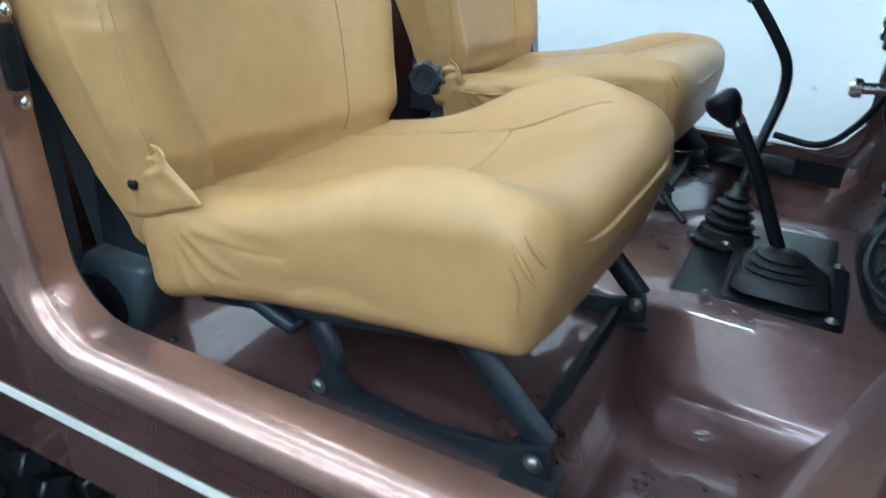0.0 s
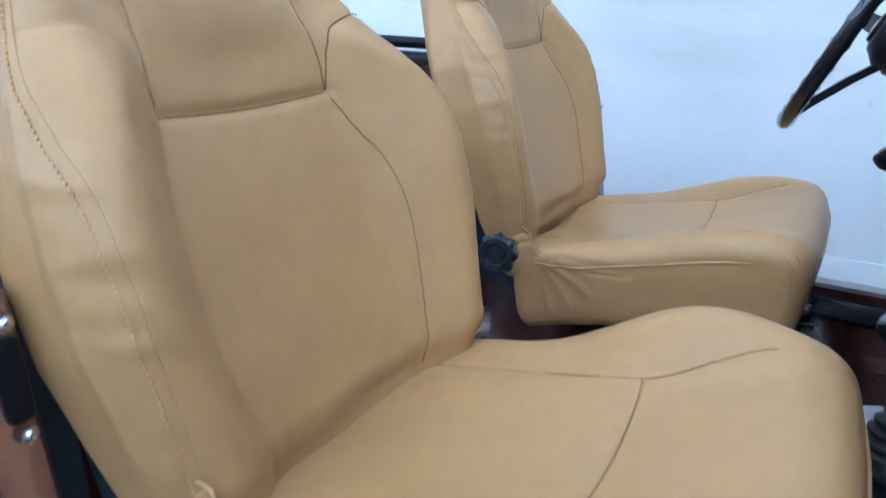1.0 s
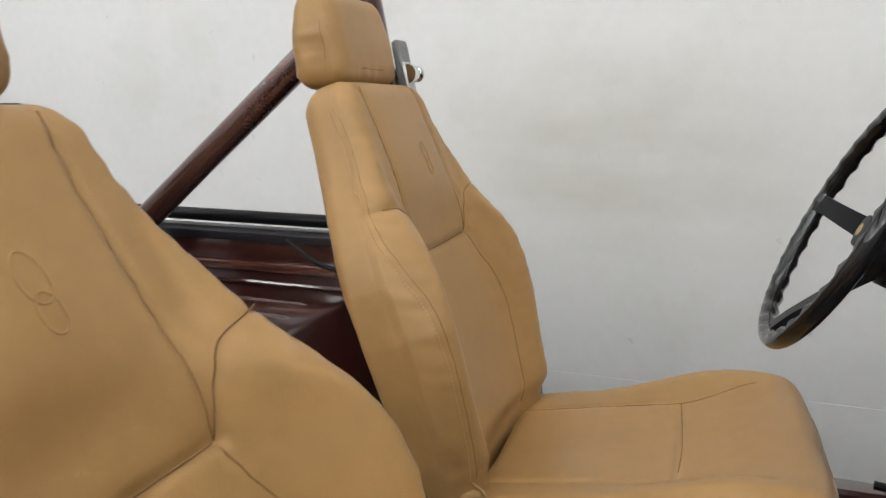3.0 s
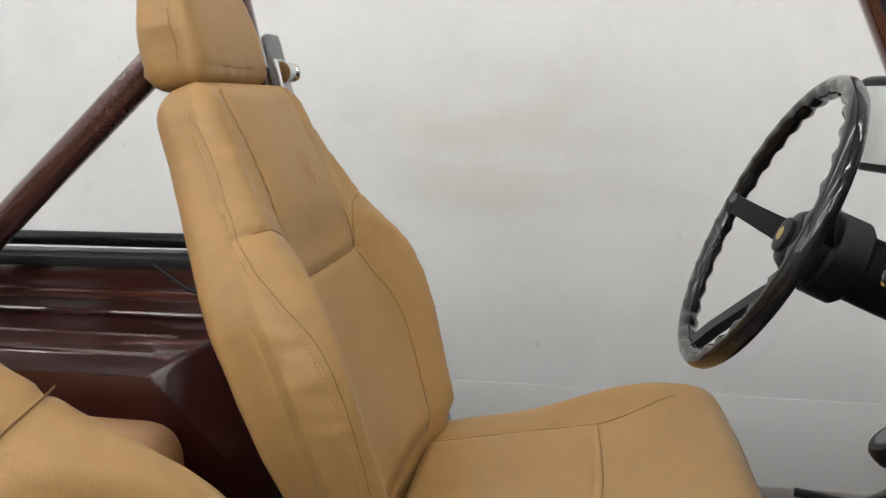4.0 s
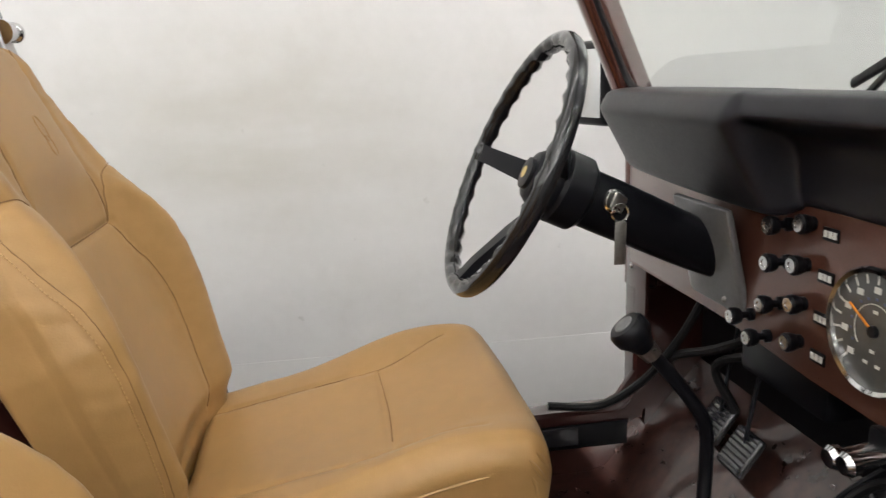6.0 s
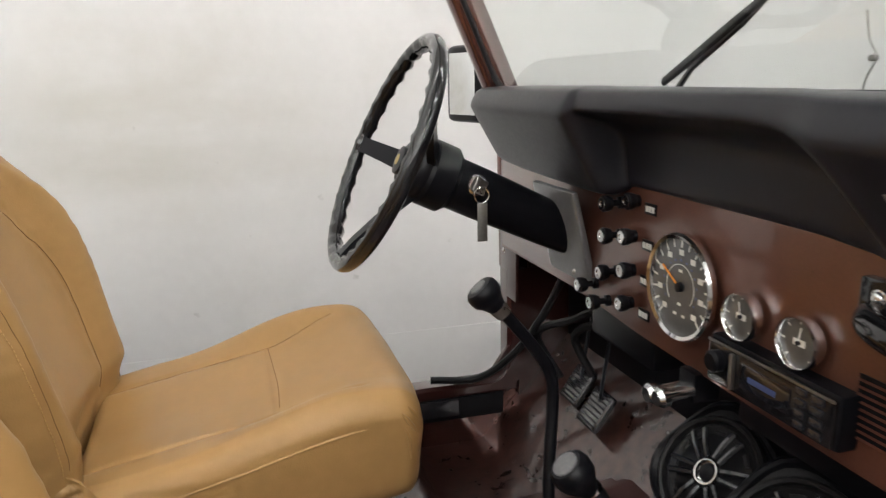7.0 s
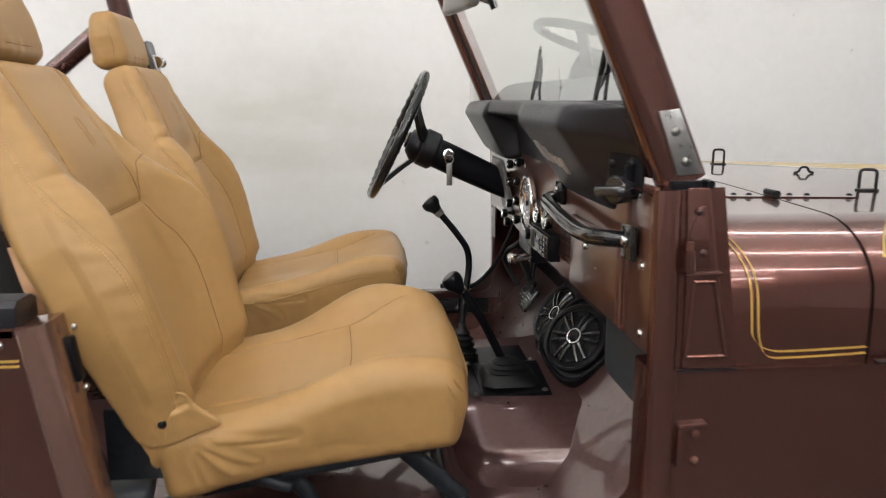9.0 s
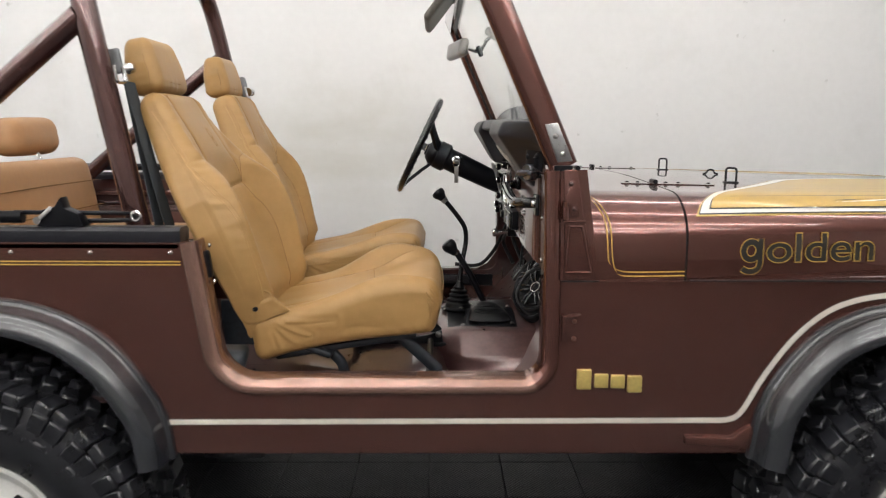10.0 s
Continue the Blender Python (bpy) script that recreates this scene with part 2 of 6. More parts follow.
def rings(sections, caps=True, closed=False):
    """A skin over sections that have the same number of points each."""
    bm = bmesh.new()
    rows = [[bm.verts.new(p) for p in s] for s in sections]
    k = len(rows[0])
    for a, b in zip(rows, rows[1:] + ([rows[0]] if closed else [])):
        for i in range(k):
            bm.faces.new((a[i], a[(i + 1) % k], b[(i + 1) % k], b[i]))
    if caps and not closed:
        bm.faces.new(rows[0][::-1])
        bm.faces.new(rows[-1])
    return bm


def sheet(rows):
    """An open surface over rows of points."""
    bm = bmesh.new()
    v = [[bm.verts.new(p) for p in r] for r in rows]
    for a, b in zip(v, v[1:]):
        for i in range(len(a) - 1):
            bm.faces.new((a[i], a[i + 1], b[i + 1], b[i]))
    return bm


def thick_sheet(rows, t):
    """A surface over rows of points with thickness t against its normal."""
    bm = sheet(rows)
    bmesh.ops.recalc_face_normals(bm, faces=bm.faces)
    bmesh.ops.solidify(bm, geom=list(bm.faces), thickness=t)
    return bm


def tube(pts, r, n=12, closed=False, flat=1.0):
    """A round bar along points; r a number or one for each point. flat squeezes it across."""
    p = [Vector(q) for q in pts]
    k = len(p)
    rs = r if isinstance(r, (list, tuple)) else [r] * k
    secs, up = [], None
    for i in range(k):
        a = p[i - 1] if (i or closed) else p[i]
        b = p[(i + 1) % k] if (i + 1 < k or closed) else p[i]
        t = (b - a).normalized()
        if up is None:
            up = t.cross(Vector((0.3, 0.2, 1)))
            if up.length < 1e-3:
                up = t.cross(Vector((1, 0, 0)))
        up = (up - t * up.dot(t)).normalized()
        side = t.cross(up)
        secs.append([p[i] + (up * math.cos(j * 2 * math.pi / n) * flat + side * math.sin(j * 2 * math.pi / n)) * rs[i] for j in range(n)])
    return rings(secs, closed=closed)


def lathe(profile, n=24, m=None, closed=False):
    """A profile of (radius, height) turned round z, then moved by m."""
    secs = [[Vector((max(r, 1e-4) * math.cos(j * 2 * math.pi / n), max(r, 1e-4) * math.sin(j * 2 * math.pi / n), h)) for j in range(n)] for r, h in profile]
    bm = rings(secs, caps=not closed, closed=closed)
    return moved(bm, m) if m else bm


def aim(at, way):
    """A pose at a place, whose z looks along way."""
    return Matrix.Translation(at) @ Vector(way).to_track_quat("Z", "Y").to_matrix().to_4x4()


def band(path, profile, closed=False):
    """Sweeps a profile of (out, y) along a path in the plane of x and z; out points to the left of the way."""
    p = [Vector((q[0], 0, q[1])) for q in path]
    k = len(p)
    secs = []
    for i in range(k):
        a = p[i - 1] if (i or closed) else p[i]
        b = p[(i + 1) % k] if (i + 1 < k or closed) else p[i]
        t = (b - a).normalized()
        nrm = Vector((-t.z, 0, t.x))
        secs.append([p[i] + nrm * o + Vector((0, y, 0)) for o, y in profile])
    return rings(secs, closed=closed)


def flat_round(path2d, r, steps=6):
    return [(v.x, v.z) for v in rounded_path([(a, 0, b) for a, b in path2d], r, steps)]


def soft_block(h, r, n=14):
    """A block of half sizes h with round edges r, finely divided, to be shaped further."""
    bm = bmesh.new()
    bmesh.ops.create_cube(bm, size=2)
    bmesh.ops.subdivide_edges(bm, edges=list(bm.edges), cuts=n, use_grid_fill=True)
    for v in bm.verts:
        q = []
        for i in range(3):
            # crowd the divisions towards the edges
            c = v.co[i]
            q.append(math.copysign(abs(math.sin(c * math.pi / 2)) ** 0.9, c) * h[i])
        inner = Vector([max(-(h[i] - r), min(h[i] - r, q[i])) for i in range(3)])
        d = Vector(q) - inner
        v.co = inner + (d.normalized() * r if d.length > 1e-6 else d)
    return bm


def fine_block(h, r, n):
    """Like soft_block, with its own even divisions along each axis."""
    bm = bmesh.new()
    made = {}

    def vert(i, j, k):
        if (i, j, k) not in made:
            q = Vector([h[a] * (2 * c / n[a] - 1) for a, c in enumerate((i, j, k))])
            inner = Vector([max(-(h[a] - r), min(h[a] - r, q[a])) for a in range(3)])
            d = q - inner
            made[i, j, k] = bm.verts.new(inner + (d.normalized() * r if d.length > 1e-6 else d))
        return made[i, j, k]
    for a, b, c in ((0, 1, 2), (1, 2, 0), (2, 0, 1)):
        for end in (0, n[a]):
            for u in range(n[b]):
                for v in range(n[c]):
                    q = []
                    for du, dv in ((0, 0), (1, 0), (1, 1), (0, 1)):
                        i = [0, 0, 0]
                        i[a], i[b], i[c] = end, u + du, v + dv
                        q.append(vert(*i))
                    bm.faces.new(q)
    return bm


def line_gap(px, py, path):
    """Distance of a point from a line of points in one plane."""
    best = 9.0
    for (ax, ay), (bx, by) in zip(path, path[1:]):
        dx, dy = bx - ax, by - ay
        t = max(0.0, min(1.0, ((px - ax) * dx + (py - ay) * dy) / (dx * dx + dy * dy)))
        best = min(best, (px - ax - t * dx) ** 2 + (py - ay - t * dy) ** 2)
    return best ** 0.5


def shaped(bm, f):
    for v in bm.verts:
        v.co = f(v.co)
    return bm


def step(a, b, x):
    t = max(0.0, min(1.0, (x - a) / (b - a)))
    return t * t * (3 - 2 * t)


def bell(x, c, w):
    return math.exp(-((x - c) / w) ** 2)


def screw(name, at, way, r, parent, mat=None, label=""):
    """A round screw head with a cross recess ring."""
    r = r * 0.72
    prof = [(r * 1.25, 0), (r * 1.25, r * 0.15), (r, r * 0.22), (r * 0.95, r * 0.5), (r * 0.7, r * 0.75), (r * 0.28, r * 0.82), (r * 0.24, r * 0.6), (0, r * 0.6)]
    return part(name, lathe(prof, 14, aim(at, way)), mat or STEEL, parent, label)


def lettering(text, size, extrude=0.0, offset=0.0):
    """Built-in font letters as a bmesh, in the plane of x and y, starting at the origin."""
    cu = bpy.data.curves.new("letters", "FONT")
    cu.body, cu.size, cu.extrude, cu.offset = text, size, extrude, offset
    ob = new("letters", cu)
    me = bpy.data.meshes.new_from_object(ob.evaluated_get(bpy.context.evaluated_depsgraph_get()))
    bm = bmesh.new()
    bm.from_mesh(me)
    bpy.data.objects.remove(ob)
    bpy.data.curves.remove(cu)
    bpy.data.meshes.remove(me)
    return bm

# ---- the studio ----
X0, X1, Y0, Y1, ZH = ROOM


def room():
    ground = part("floor", box(X0, X1, Y0, Y1, -0.2, -0.012, 0), SUBFLOOR, smooth=False)
    tagged(ground, "black studio floor under interlocking tiles", "floor", kind="structure")
    for name, b, lab in (
        ("wall_north", (X0 - 0.15, X1 + 0.15, Y1, Y1 + 0.15, -0.2, ZH), "white painted studio wall with faint grey scuffs"),
        ("wall_south", (X0 - 0.15, X1 + 0.15, Y0 - 0.15, Y0, -0.2, ZH), "unseen grey wall facing the car, toned for its reflections"),
        ("wall_west", (X0 - 0.15, X0, Y0, Y1, -0.2, ZH), "white painted studio wall"),
        ("wall_east", (X1, X1 + 0.15, Y0, Y1, -0.2, ZH), "white painted studio wall"),
    ):
        tagged(part(name, box(*b, 0), WALLS if name == "wall_north" else (DARKWALL if name == "wall_south" else WALL), smooth=False), lab, "wall", kind="structure")
    tagged(part("ceiling", box(X0 - 0.15, X1 + 0.15, Y0 - 0.15, Y1 + 0.15, ZH, ZH + 0.15, 0), CEIL, smooth=False), "plain white studio ceiling", "ceiling", kind="structure")
    # low skirting panel along the far wall
    tagged(part("baseboard", box(X0, X1, Y1 - 0.0025, Y1, -0.012, 0.515, 0.002, 3), WALL), "white painted low skirting panel along the wall", "baseboard", kind="structure")
    glow = {}
    for ly, power in LAMP_ROWS:
        glow.setdefault(power, tube_glow(TUBE_STRENGTH * power))
        for lx in LAMP_COLS:
            fx = thing("ceiling_light", "long white tube light fixture hung below the ceiling", "ceiling light", "tube lights on the ceiling", (lx, ly, ZH - 0.25))
            part("housing", box(-1.2, 1.2, -0.025, 0.025, 0.03, 0.06, 0.004), CEIL, fx)
            part("rod", tube([(-0.9, 0, 0.06), (-0.9, 0, 0.25)], 0.004, 6), STEEL, fx)
            part("rod", tube([(0.9, 0, 0.06), (0.9, 0, 0.25)], 0.004, 6), STEEL, fx)
            part("tube", tube([(-1.15, 0, 0), (1.15, 0, 0)], 0.028, 8), glow[power], fx, "lit white tube")


def scuffed_wall():
    """The wall paint with a few soft grey scuffs."""
    m = material("scuffed_wall_paint", (0.69, 0.684, 0.682), 0.75, vary=0.03, scale=1.1, fine=25, bump=0.1, bump_scale=80, wide_bump=0.05, wide_scale=2.5)
    n, l = m.node_tree.nodes, m.node_tree.links
    tc = n.new("ShaderNodeTexCoord")
    t = n.new("ShaderNodeTexNoise")
    t.inputs["Scale"].default_value, t.inputs["Detail"].default_value = 1.5, 9
    t.inputs["Roughness"].default_value = 0.62
    l.new(tc.outputs["Object"], t.inputs["Vector"])
    r = n.new("ShaderNodeValToRGB")
    r.color_ramp.elements[0].position, r.color_ramp.elements[1].position = 0.53, 0.74
    r.color_ramp.elements[0].color, r.color_ramp.elements[1].color = (0, 0, 0, 1), (0.5, 0.5, 0.5, 1)
    l.new(t.outputs["Fac"], r.inputs[0])
    mx = n.new("ShaderNodeMix")
    mx.data_type = "RGBA"
    mx.inputs[7].default_value = (0.55, 0.54, 0.51, 1)
    b = n["Principled BSDF"]
    old = b.inputs["Base Color"].links[0].from_socket
    l.new(r.outputs[0], mx.inputs[0])
    l.new(old, mx.inputs[6])
    # one wide smoky stain, drawn out sideways, and a few small dark specks
    mp = n.new("ShaderNodeMapping")
    mp.inputs["Location"].default_value = (-0.42, 0, -1.62)
    mp.inputs["Scale"].default_value = (0.72, 0, 1.25)
    gr = n.new("ShaderNodeTexGradient")
    gr.gradient_type = "QUADRATIC_SPHERE"
    l.new(tc.outputs["Object"], mp.inputs["Vector"])
    l.new(mp.outputs["Vector"], gr.inputs["Vector"])
    ms = n.new("ShaderNodeMapping")
    ms.inputs["Scale"].default_value = (0.8, 1, 2.6)
    cl = n.new("ShaderNodeTexNoise")
    cl.inputs["Scale"].default_value, cl.inputs["Detail"].default_value = 2.2, 7
    l.new(tc.outputs["Object"], ms.inputs["Vector"])
    l.new(ms.outputs["Vector"], cl.inputs["Vector"])
    mu = n.new("ShaderNodeMath")
    mu.operation = "MULTIPLY"
    l.new(gr.outputs["Fac"], mu.inputs[0])
    l.new(cl.outputs["Fac"], mu.inputs[1])
    m2 = n.new("ShaderNodeMix")
    m2.data_type = "RGBA"
    m2.inputs[7].default_value = (0.36, 0.34, 0.26, 1)
    l.new(mu.outputs[0], m2.inputs[0])
    l.new(mx.outputs[2], m2.inputs[6])
    sp = n.new("ShaderNodeTexNoise")
    sp.inputs["Scale"].default_value, sp.inputs["Detail"].default_value = 11, 3
    l.new(tc.outputs["Object"], sp.inputs["Vector"])
    rs = n.new("ShaderNodeValToRGB")
    rs.color_ramp.elements[0].position, rs.color_ramp.elements[1].position = 0.715, 0.78
    rs.color_ramp.elements[0].color, rs.color_ramp.elements[1].color = (0, 0, 0, 1), (0.5, 0.5, 0.5, 1)
    l.new(sp.outputs["Fac"], rs.inputs[0])
    m3 = n.new("ShaderNodeMix")
    m3.data_type = "RGBA"
    m3.inputs[7].default_value = (0.25, 0.24, 0.22, 1)
    l.new(rs.outputs[0], m3.inputs[0])
    l.new(m2.outputs[2], m3.inputs[6])
    l.new(m3.outputs[2], b.inputs["Base Color"])
    return m


WALLS = scuffed_wall()
room()

# ---- the vehicle: body ----
W = 1.5            # width over the tub's sides
MID = W / 2
HUB = 0.41
WB = 2.375         # wheelbase
car = thing("off_road_vehicle", "maroon metallic open off-road vehicle with gold and white stripes", "car", at=(0, 0, 0))

OPEN_SMOOTH = flat_round([(0.524, 1.15), (0.572, 0.84), (0.635, 0.788), (1.36, 0.790), (1.399, 0.83), (1.399, 1.06), (1.392, 1.325)], 0.075, 8)


def arch(cx, r0, r1, a0, a1, n=20, flat=1.0):
    return [(cx + r0 * math.cos(radians(a0 + (a1 - a0) * i / n)), HUB + r1 * math.sin(radians(a0 + (a1 - a0) * i / n))) for i in range(n + 1)]


# wheel arch openings in the side, from the front foot to the rear foot
REAR_ARCH = [(0.455, 0.615), (0.43, 0.72), (0.375, 0.82), (0.30, 0.905), (0.20, 0.965), (0.08, 0.995), (-0.05, 0.99), (-0.18, 0.955), (-0.30, 0.88), (-0.40, 0.76), (-0.45, 0.615)]
FRONT_ARCH = [(1.915, 0.617), (1.935, 0.737), (1.996, 0.845), (2.06, 0.915), (2.126, 0.955), (2.22, 0.983), (2.38, 0.99), (2.52, 0.97)]


def side(y_out, y_in):
    """One side of the tub, from the tail to the front fender, with its door opening and wheel arches cut through."""
    rear = [(v.x, v.z) for v in smooth_path([(a, 0, b) for a, b in REAR_ARCH], 4)]
    front = [(v.x, v.z) for v in smooth_path([(a, 0, b) for a, b in FRONT_ARCH], 4)]
    outline = [(-0.66, 0.66), (-0.66, 1.148)] + OPEN_SMOOTH + [(1.475, 1.325), (1.512, 1.053), (2.2, 1.055), (2.75, 1.035), (2.75, 0.96)]
    outline += front[::-1] + rear + [(-0.60, 0.615)]
    return prism(outline, y_out, y_in)


def opening_bead(flip, path):
    """The rolled edge round a door opening."""
    s = -1 if flip else 1
    y0 = W if flip else 0
    prof = [(-0.021, 0.001), (-0.0205, -0.006), (-0.017, -0.010), (-0.010, -0.0115), (0.000, -0.010), (0.009, -0.005), (0.016, 0.002), (0.0195, 0.011), (0.021, 0.02), (0.021, 0.055), (0.014, 0.062), (-0.021, 0.062)]
    prof = [(o, y0 + s * y) for o, y in prof]
    return band(path, prof)


def body():
    for flip in (False, True):
        y = W if flip else 0.0
        s = -1 if flip else 1
        part("body_side", side(y, y + s * 0.03), PAINT, car)
        cut = max(i for i, q in enumerate(OPEN_SMOOTH) if q[1] < 0.80)
        # The near sill has lamp sheen in its colour, the driver's edge its shade.
        part("opening_edge", opening_bead(flip, OPEN_SMOOTH[:cut + 1]), SHADEDPAINT if flip else SHEENPAINT, car, "rolled maroon door opening edge" if flip else "rolled door opening edge, maroon with lamp reflections painted in")
        part("opening_edge", opening_bead(flip, [q for q in OPEN_SMOOTH[cut:] if q[1] < 1.07]), SHADEDPAINT if flip else PAINT, car, "rolled maroon door opening edge")
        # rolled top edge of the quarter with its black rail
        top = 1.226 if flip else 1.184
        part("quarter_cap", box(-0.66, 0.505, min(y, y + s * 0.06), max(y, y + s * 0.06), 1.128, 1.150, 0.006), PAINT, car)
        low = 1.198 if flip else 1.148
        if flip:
            part("upper_wall", box(-0.66, 0.505, y - 0.05, y, 1.148, 1.197, 0.004), SHADEDPAINT, car)
        part("top_rail", prism([(y - s * 0.002, low), (y + s * 0.066, low), (y + s * 0.066, top - 0.008), (y + s * 0.05, top), (y + s * 0.01, top), (y - s * 0.002, top - 0.008)], -0.66, 0.506, "x", 0.003), PAD, car, "black vinyl-covered top rail")
        for bx in (-0.28, -0.09, 0.10, 0.29, 0.481):
            screw("snap_stud", (bx, y - s * 0.001, 1.124), (0, -s, 0), 0.0065, car, CHROME, "chrome snap stud")
        # front cowl post and its upright ribs
        part("cowl_post", prism([(1.426, 1.058), (1.424, 1.215), (1.418, 1.326), (1.452, 1.326), (1.473, 1.20), (1.506, 1.058)], y - s * 0.006, y + s * 0.05, "y", 0.004), PAINT, car)
        part("post_lip", prism([(1.421, 1.198), (1.421, 1.204), (1.474, 1.206), (1.475, 1.200)], y - s * 0.012, y, "y", 0.002), PAINT, car)
        uh = part("upper_hinge", prism([(1.428, 1.212), (1.424, 1.262), (1.438, 1.300), (1.446, 1.300), (1.458, 1.212)], y - s * 0.0095, y, "y", 0.002), PAINT, car, "painted upper door hinge")
        part("hinge_knuckle", tube([(1.426, y - s * 0.012, 1.207), (1.424, y - s * 0.012, 1.238)], 0.0085, 12), PAINT, uh)
        part("hinge_pin", tube([(1.424, y - s * 0.012, 1.238), (1.424, y - s * 0.012, 1.250)], 0.005, 10), DASHPAINT, uh)
        for a, b in (((1.436, 1.190), (1.430, 1.078)), ((1.430, 1.078), (1.490, 1.078)), ((1.490, 1.078), (1.466, 1.190)), ((1.466, 1.190), (1.436, 1.190))):
            part("panel_edge", tube([(a[0], y - s * 0.006, a[1]), (b[0], y - s * 0.006, b[1])], 0.0032, 8), PAINT, car)
        part("post_seam", box(1.40, 1.512, min(y - s * 0.0055, y), max(y - s * 0.0055, y), 1.0545, 1.0575, 0), RUBBER, car)
        part("hood_seam", box(1.735, 2.74, min(y - s * 0.0045, y + s * 0.01), max(y - s * 0.0045, y + s * 0.01), 1.0560, 1.0585, 0), RUBBER, car)
        part("door_post", tube([(1.394, y + s * 0.007, 1.322), (1.399, y + s * 0.007, 1.10), (1.399, y + s * 0.007, 1.058)], 0.0205, 20), PAINT, car, "round rolled post edge")
        part("rocker_edge", box(0.44, 1.93, min(y + s * 0.004, y + s * 0.05), max(y + s * 0.004, y + s * 0.05), 0.610, 0.622, 0.003), PAINT, car)

    # pale stripe along the passenger side, up and over the front arch
    stripe = [(0.452, 0.696), (1.80, 0.701)]
    arc = [(v.x, v.z) for v in smooth_path([(a, 0, b) for a, b in [(1.80, 0.701), (1.848, 0.703), (1.882, 0.725), (1.930, 0.815), (1.992, 0.905), (2.057, 0.968), (2.124, 1.003), (2.22, 1.022), (2.40, 1.03)]], 5)]
    for o0, o1, mat, nm in ((-0.0085, 0.0085, DARKDECAL, "stripe_edge"), (-0.0065, 0.0065, TRIM, "stripe")):
        d = -0.0008 if nm == "stripe_edge" else -0.0022
        part(nm, band(stripe[:1] + arc, [(o0, 0.0), (o1, 0.0), (o1, d), (o0, d)]), mat, car, "pale stripe with dark edge")
    # twin gold lines on the rear quarter
    for z in (1.102, 1.0945):
        part("gold_line", box(-0.6, 0.503, -0.0015, 0.001, z - 0.0016, z + 0.0016, 0), GOLD, car)
    # foot of the front flare
    part("rocker_trim", prism([(1.742, 0.640), (1.742, 0.662), (1.86, 0.658), (1.905, 0.69), (1.918, 0.66), (1.90, 0.625)], -0.012, 0.002, "y", 0.004), PAINT, car, "glossy maroon trim foot")

    # gold maker's badge: plain raised shapes
    for x, w, z0, z1 in ((1.466, 0.036, 0.783, 0.834), (1.510, 0.034, 0.787, 0.822), (1.551, 0.034, 0.786, 0.820), (1.592, 0.036, 0.775, 0.818)):
        part("badge", box(x, x + w, -0.008, 0.003, z0, z1, 0.0035, 3), GOLDBADGE, car, "small gold raised badge shape")

    # tailgate and rear
    part("tailgate", box(-0.68, -0.65, 0.03, W - 0.03, 0.62, 1.15, 0.006), PAINT, car)


def flare(path, flip, name="wheel_flare"):
    """A black wheel flare that swells out over its arch."""
    s = -1 if flip else 1
    y0 = W if flip else 0
    p = [(v.x, v.z) for v in smooth_path([(a, 0, b) for a, b in path], 4)]
    prof = [(0.036, 0.002), (0.036, -0.007), (0.033, -0.012), (0.027, -0.013), (0.023, -0.017), (0.021, -0.028), (0.018, -0.044), (0.012, -0.058), (0.002, -0.069), (-0.012, -0.077), (-0.026, -0.080), (-0.034, -0.077), (-0.036, -0.070), (-0.018, -0.064), (-0.004, -0.05), (0.004, -0.02), (0.006, 0.002)]
    return band(p, [(o, y0 + s * y) for o, y in prof])


def flares():
    rear = [(0.432, 0.60), (0.418, 0.70), (0.364, 0.80), (0.292, 0.885), (0.195, 0.945), (0.08, 0.975), (-0.05, 0.97), (-0.18, 0.935), (-0.30, 0.86), (-0.40, 0.74), (-0.44, 0.60)]
    front = [(2.88, 0.64), (2.80, 0.80), (2.68, 0.905), (2.52, 0.955), (2.38, 0.972), (2.22, 0.965), (2.13, 0.937), (2.066, 0.897), (2.005, 0.828), (1.955, 0.735), (1.935, 0.60)]
    for flip in (False, True):
        part("wheel_flare", flare(rear[::-1], flip), FLARE, car, "weathered black plastic wheel flare")
        part("wheel_flare", flare(front[::-1], flip), FLARE, car, "weathered black plastic wheel flare")


body()
flares()


def hood_section(x, n=14):
    """Half sections of the hood at x, passenger side first: side, shoulder, crown."""
    t = (x - 1.50) / 1.25
    y0 = 0.004 + 0.125 * max(0, t) ** 1.25
    zt = 1.282 - 0.020 * max(0, t)
    pts = [(y0, 1.056), (y0, 1.10), (y0 + 0.001, 1.145)]
    cx, cz, rx, rz = y0 + 0.15, 1.150, 0.148, zt - 0.017 - 1.150
    for i in range(1, n):
        a = math.pi * (0.5 + 0.5 * (1 - i / n) ** 1.6)
        pts.append((cx + rx * math.cos(a), cz + rz * math.sin(a)))
    for i in range(0, 7):
        u = i / 6
        yy = cx + (MID - cx) * u
        pts.append((yy, zt - 0.017 + 0.012 * math.sin(u * math.pi / 2)))
    full = pts + [(W - y, z) for y, z in pts[-2::-1]]
    return full


def hood_sheet(x0, x1, k, t=0.0025):
    rows = [[(x0 + (x1 - x0) * i / k, y, z) for y, z in hood_section(x0 + (x1 - x0) * i / k)] for i in range(k + 1)]
    return thick_sheet(rows, t)


def on_hood(x, s, off=0.0012):
    """A place on the hood's skin: s metres up and over from its lower edge."""
    sec = [Vector((0, y, z)) for y, z in hood_section(x)]
    run = 0
    for a, b in zip(sec, sec[1:]):
        d = (b - a).length
        if run + d >= s:
            t = (b - a) / d
            p = a + t * (s - run)
            return Vector((x, p.y, p.z)) + Vector((0, -t.z, t.y)) * off
        run += d
    return Vector((x, sec[-1].y, sec[-1].z))


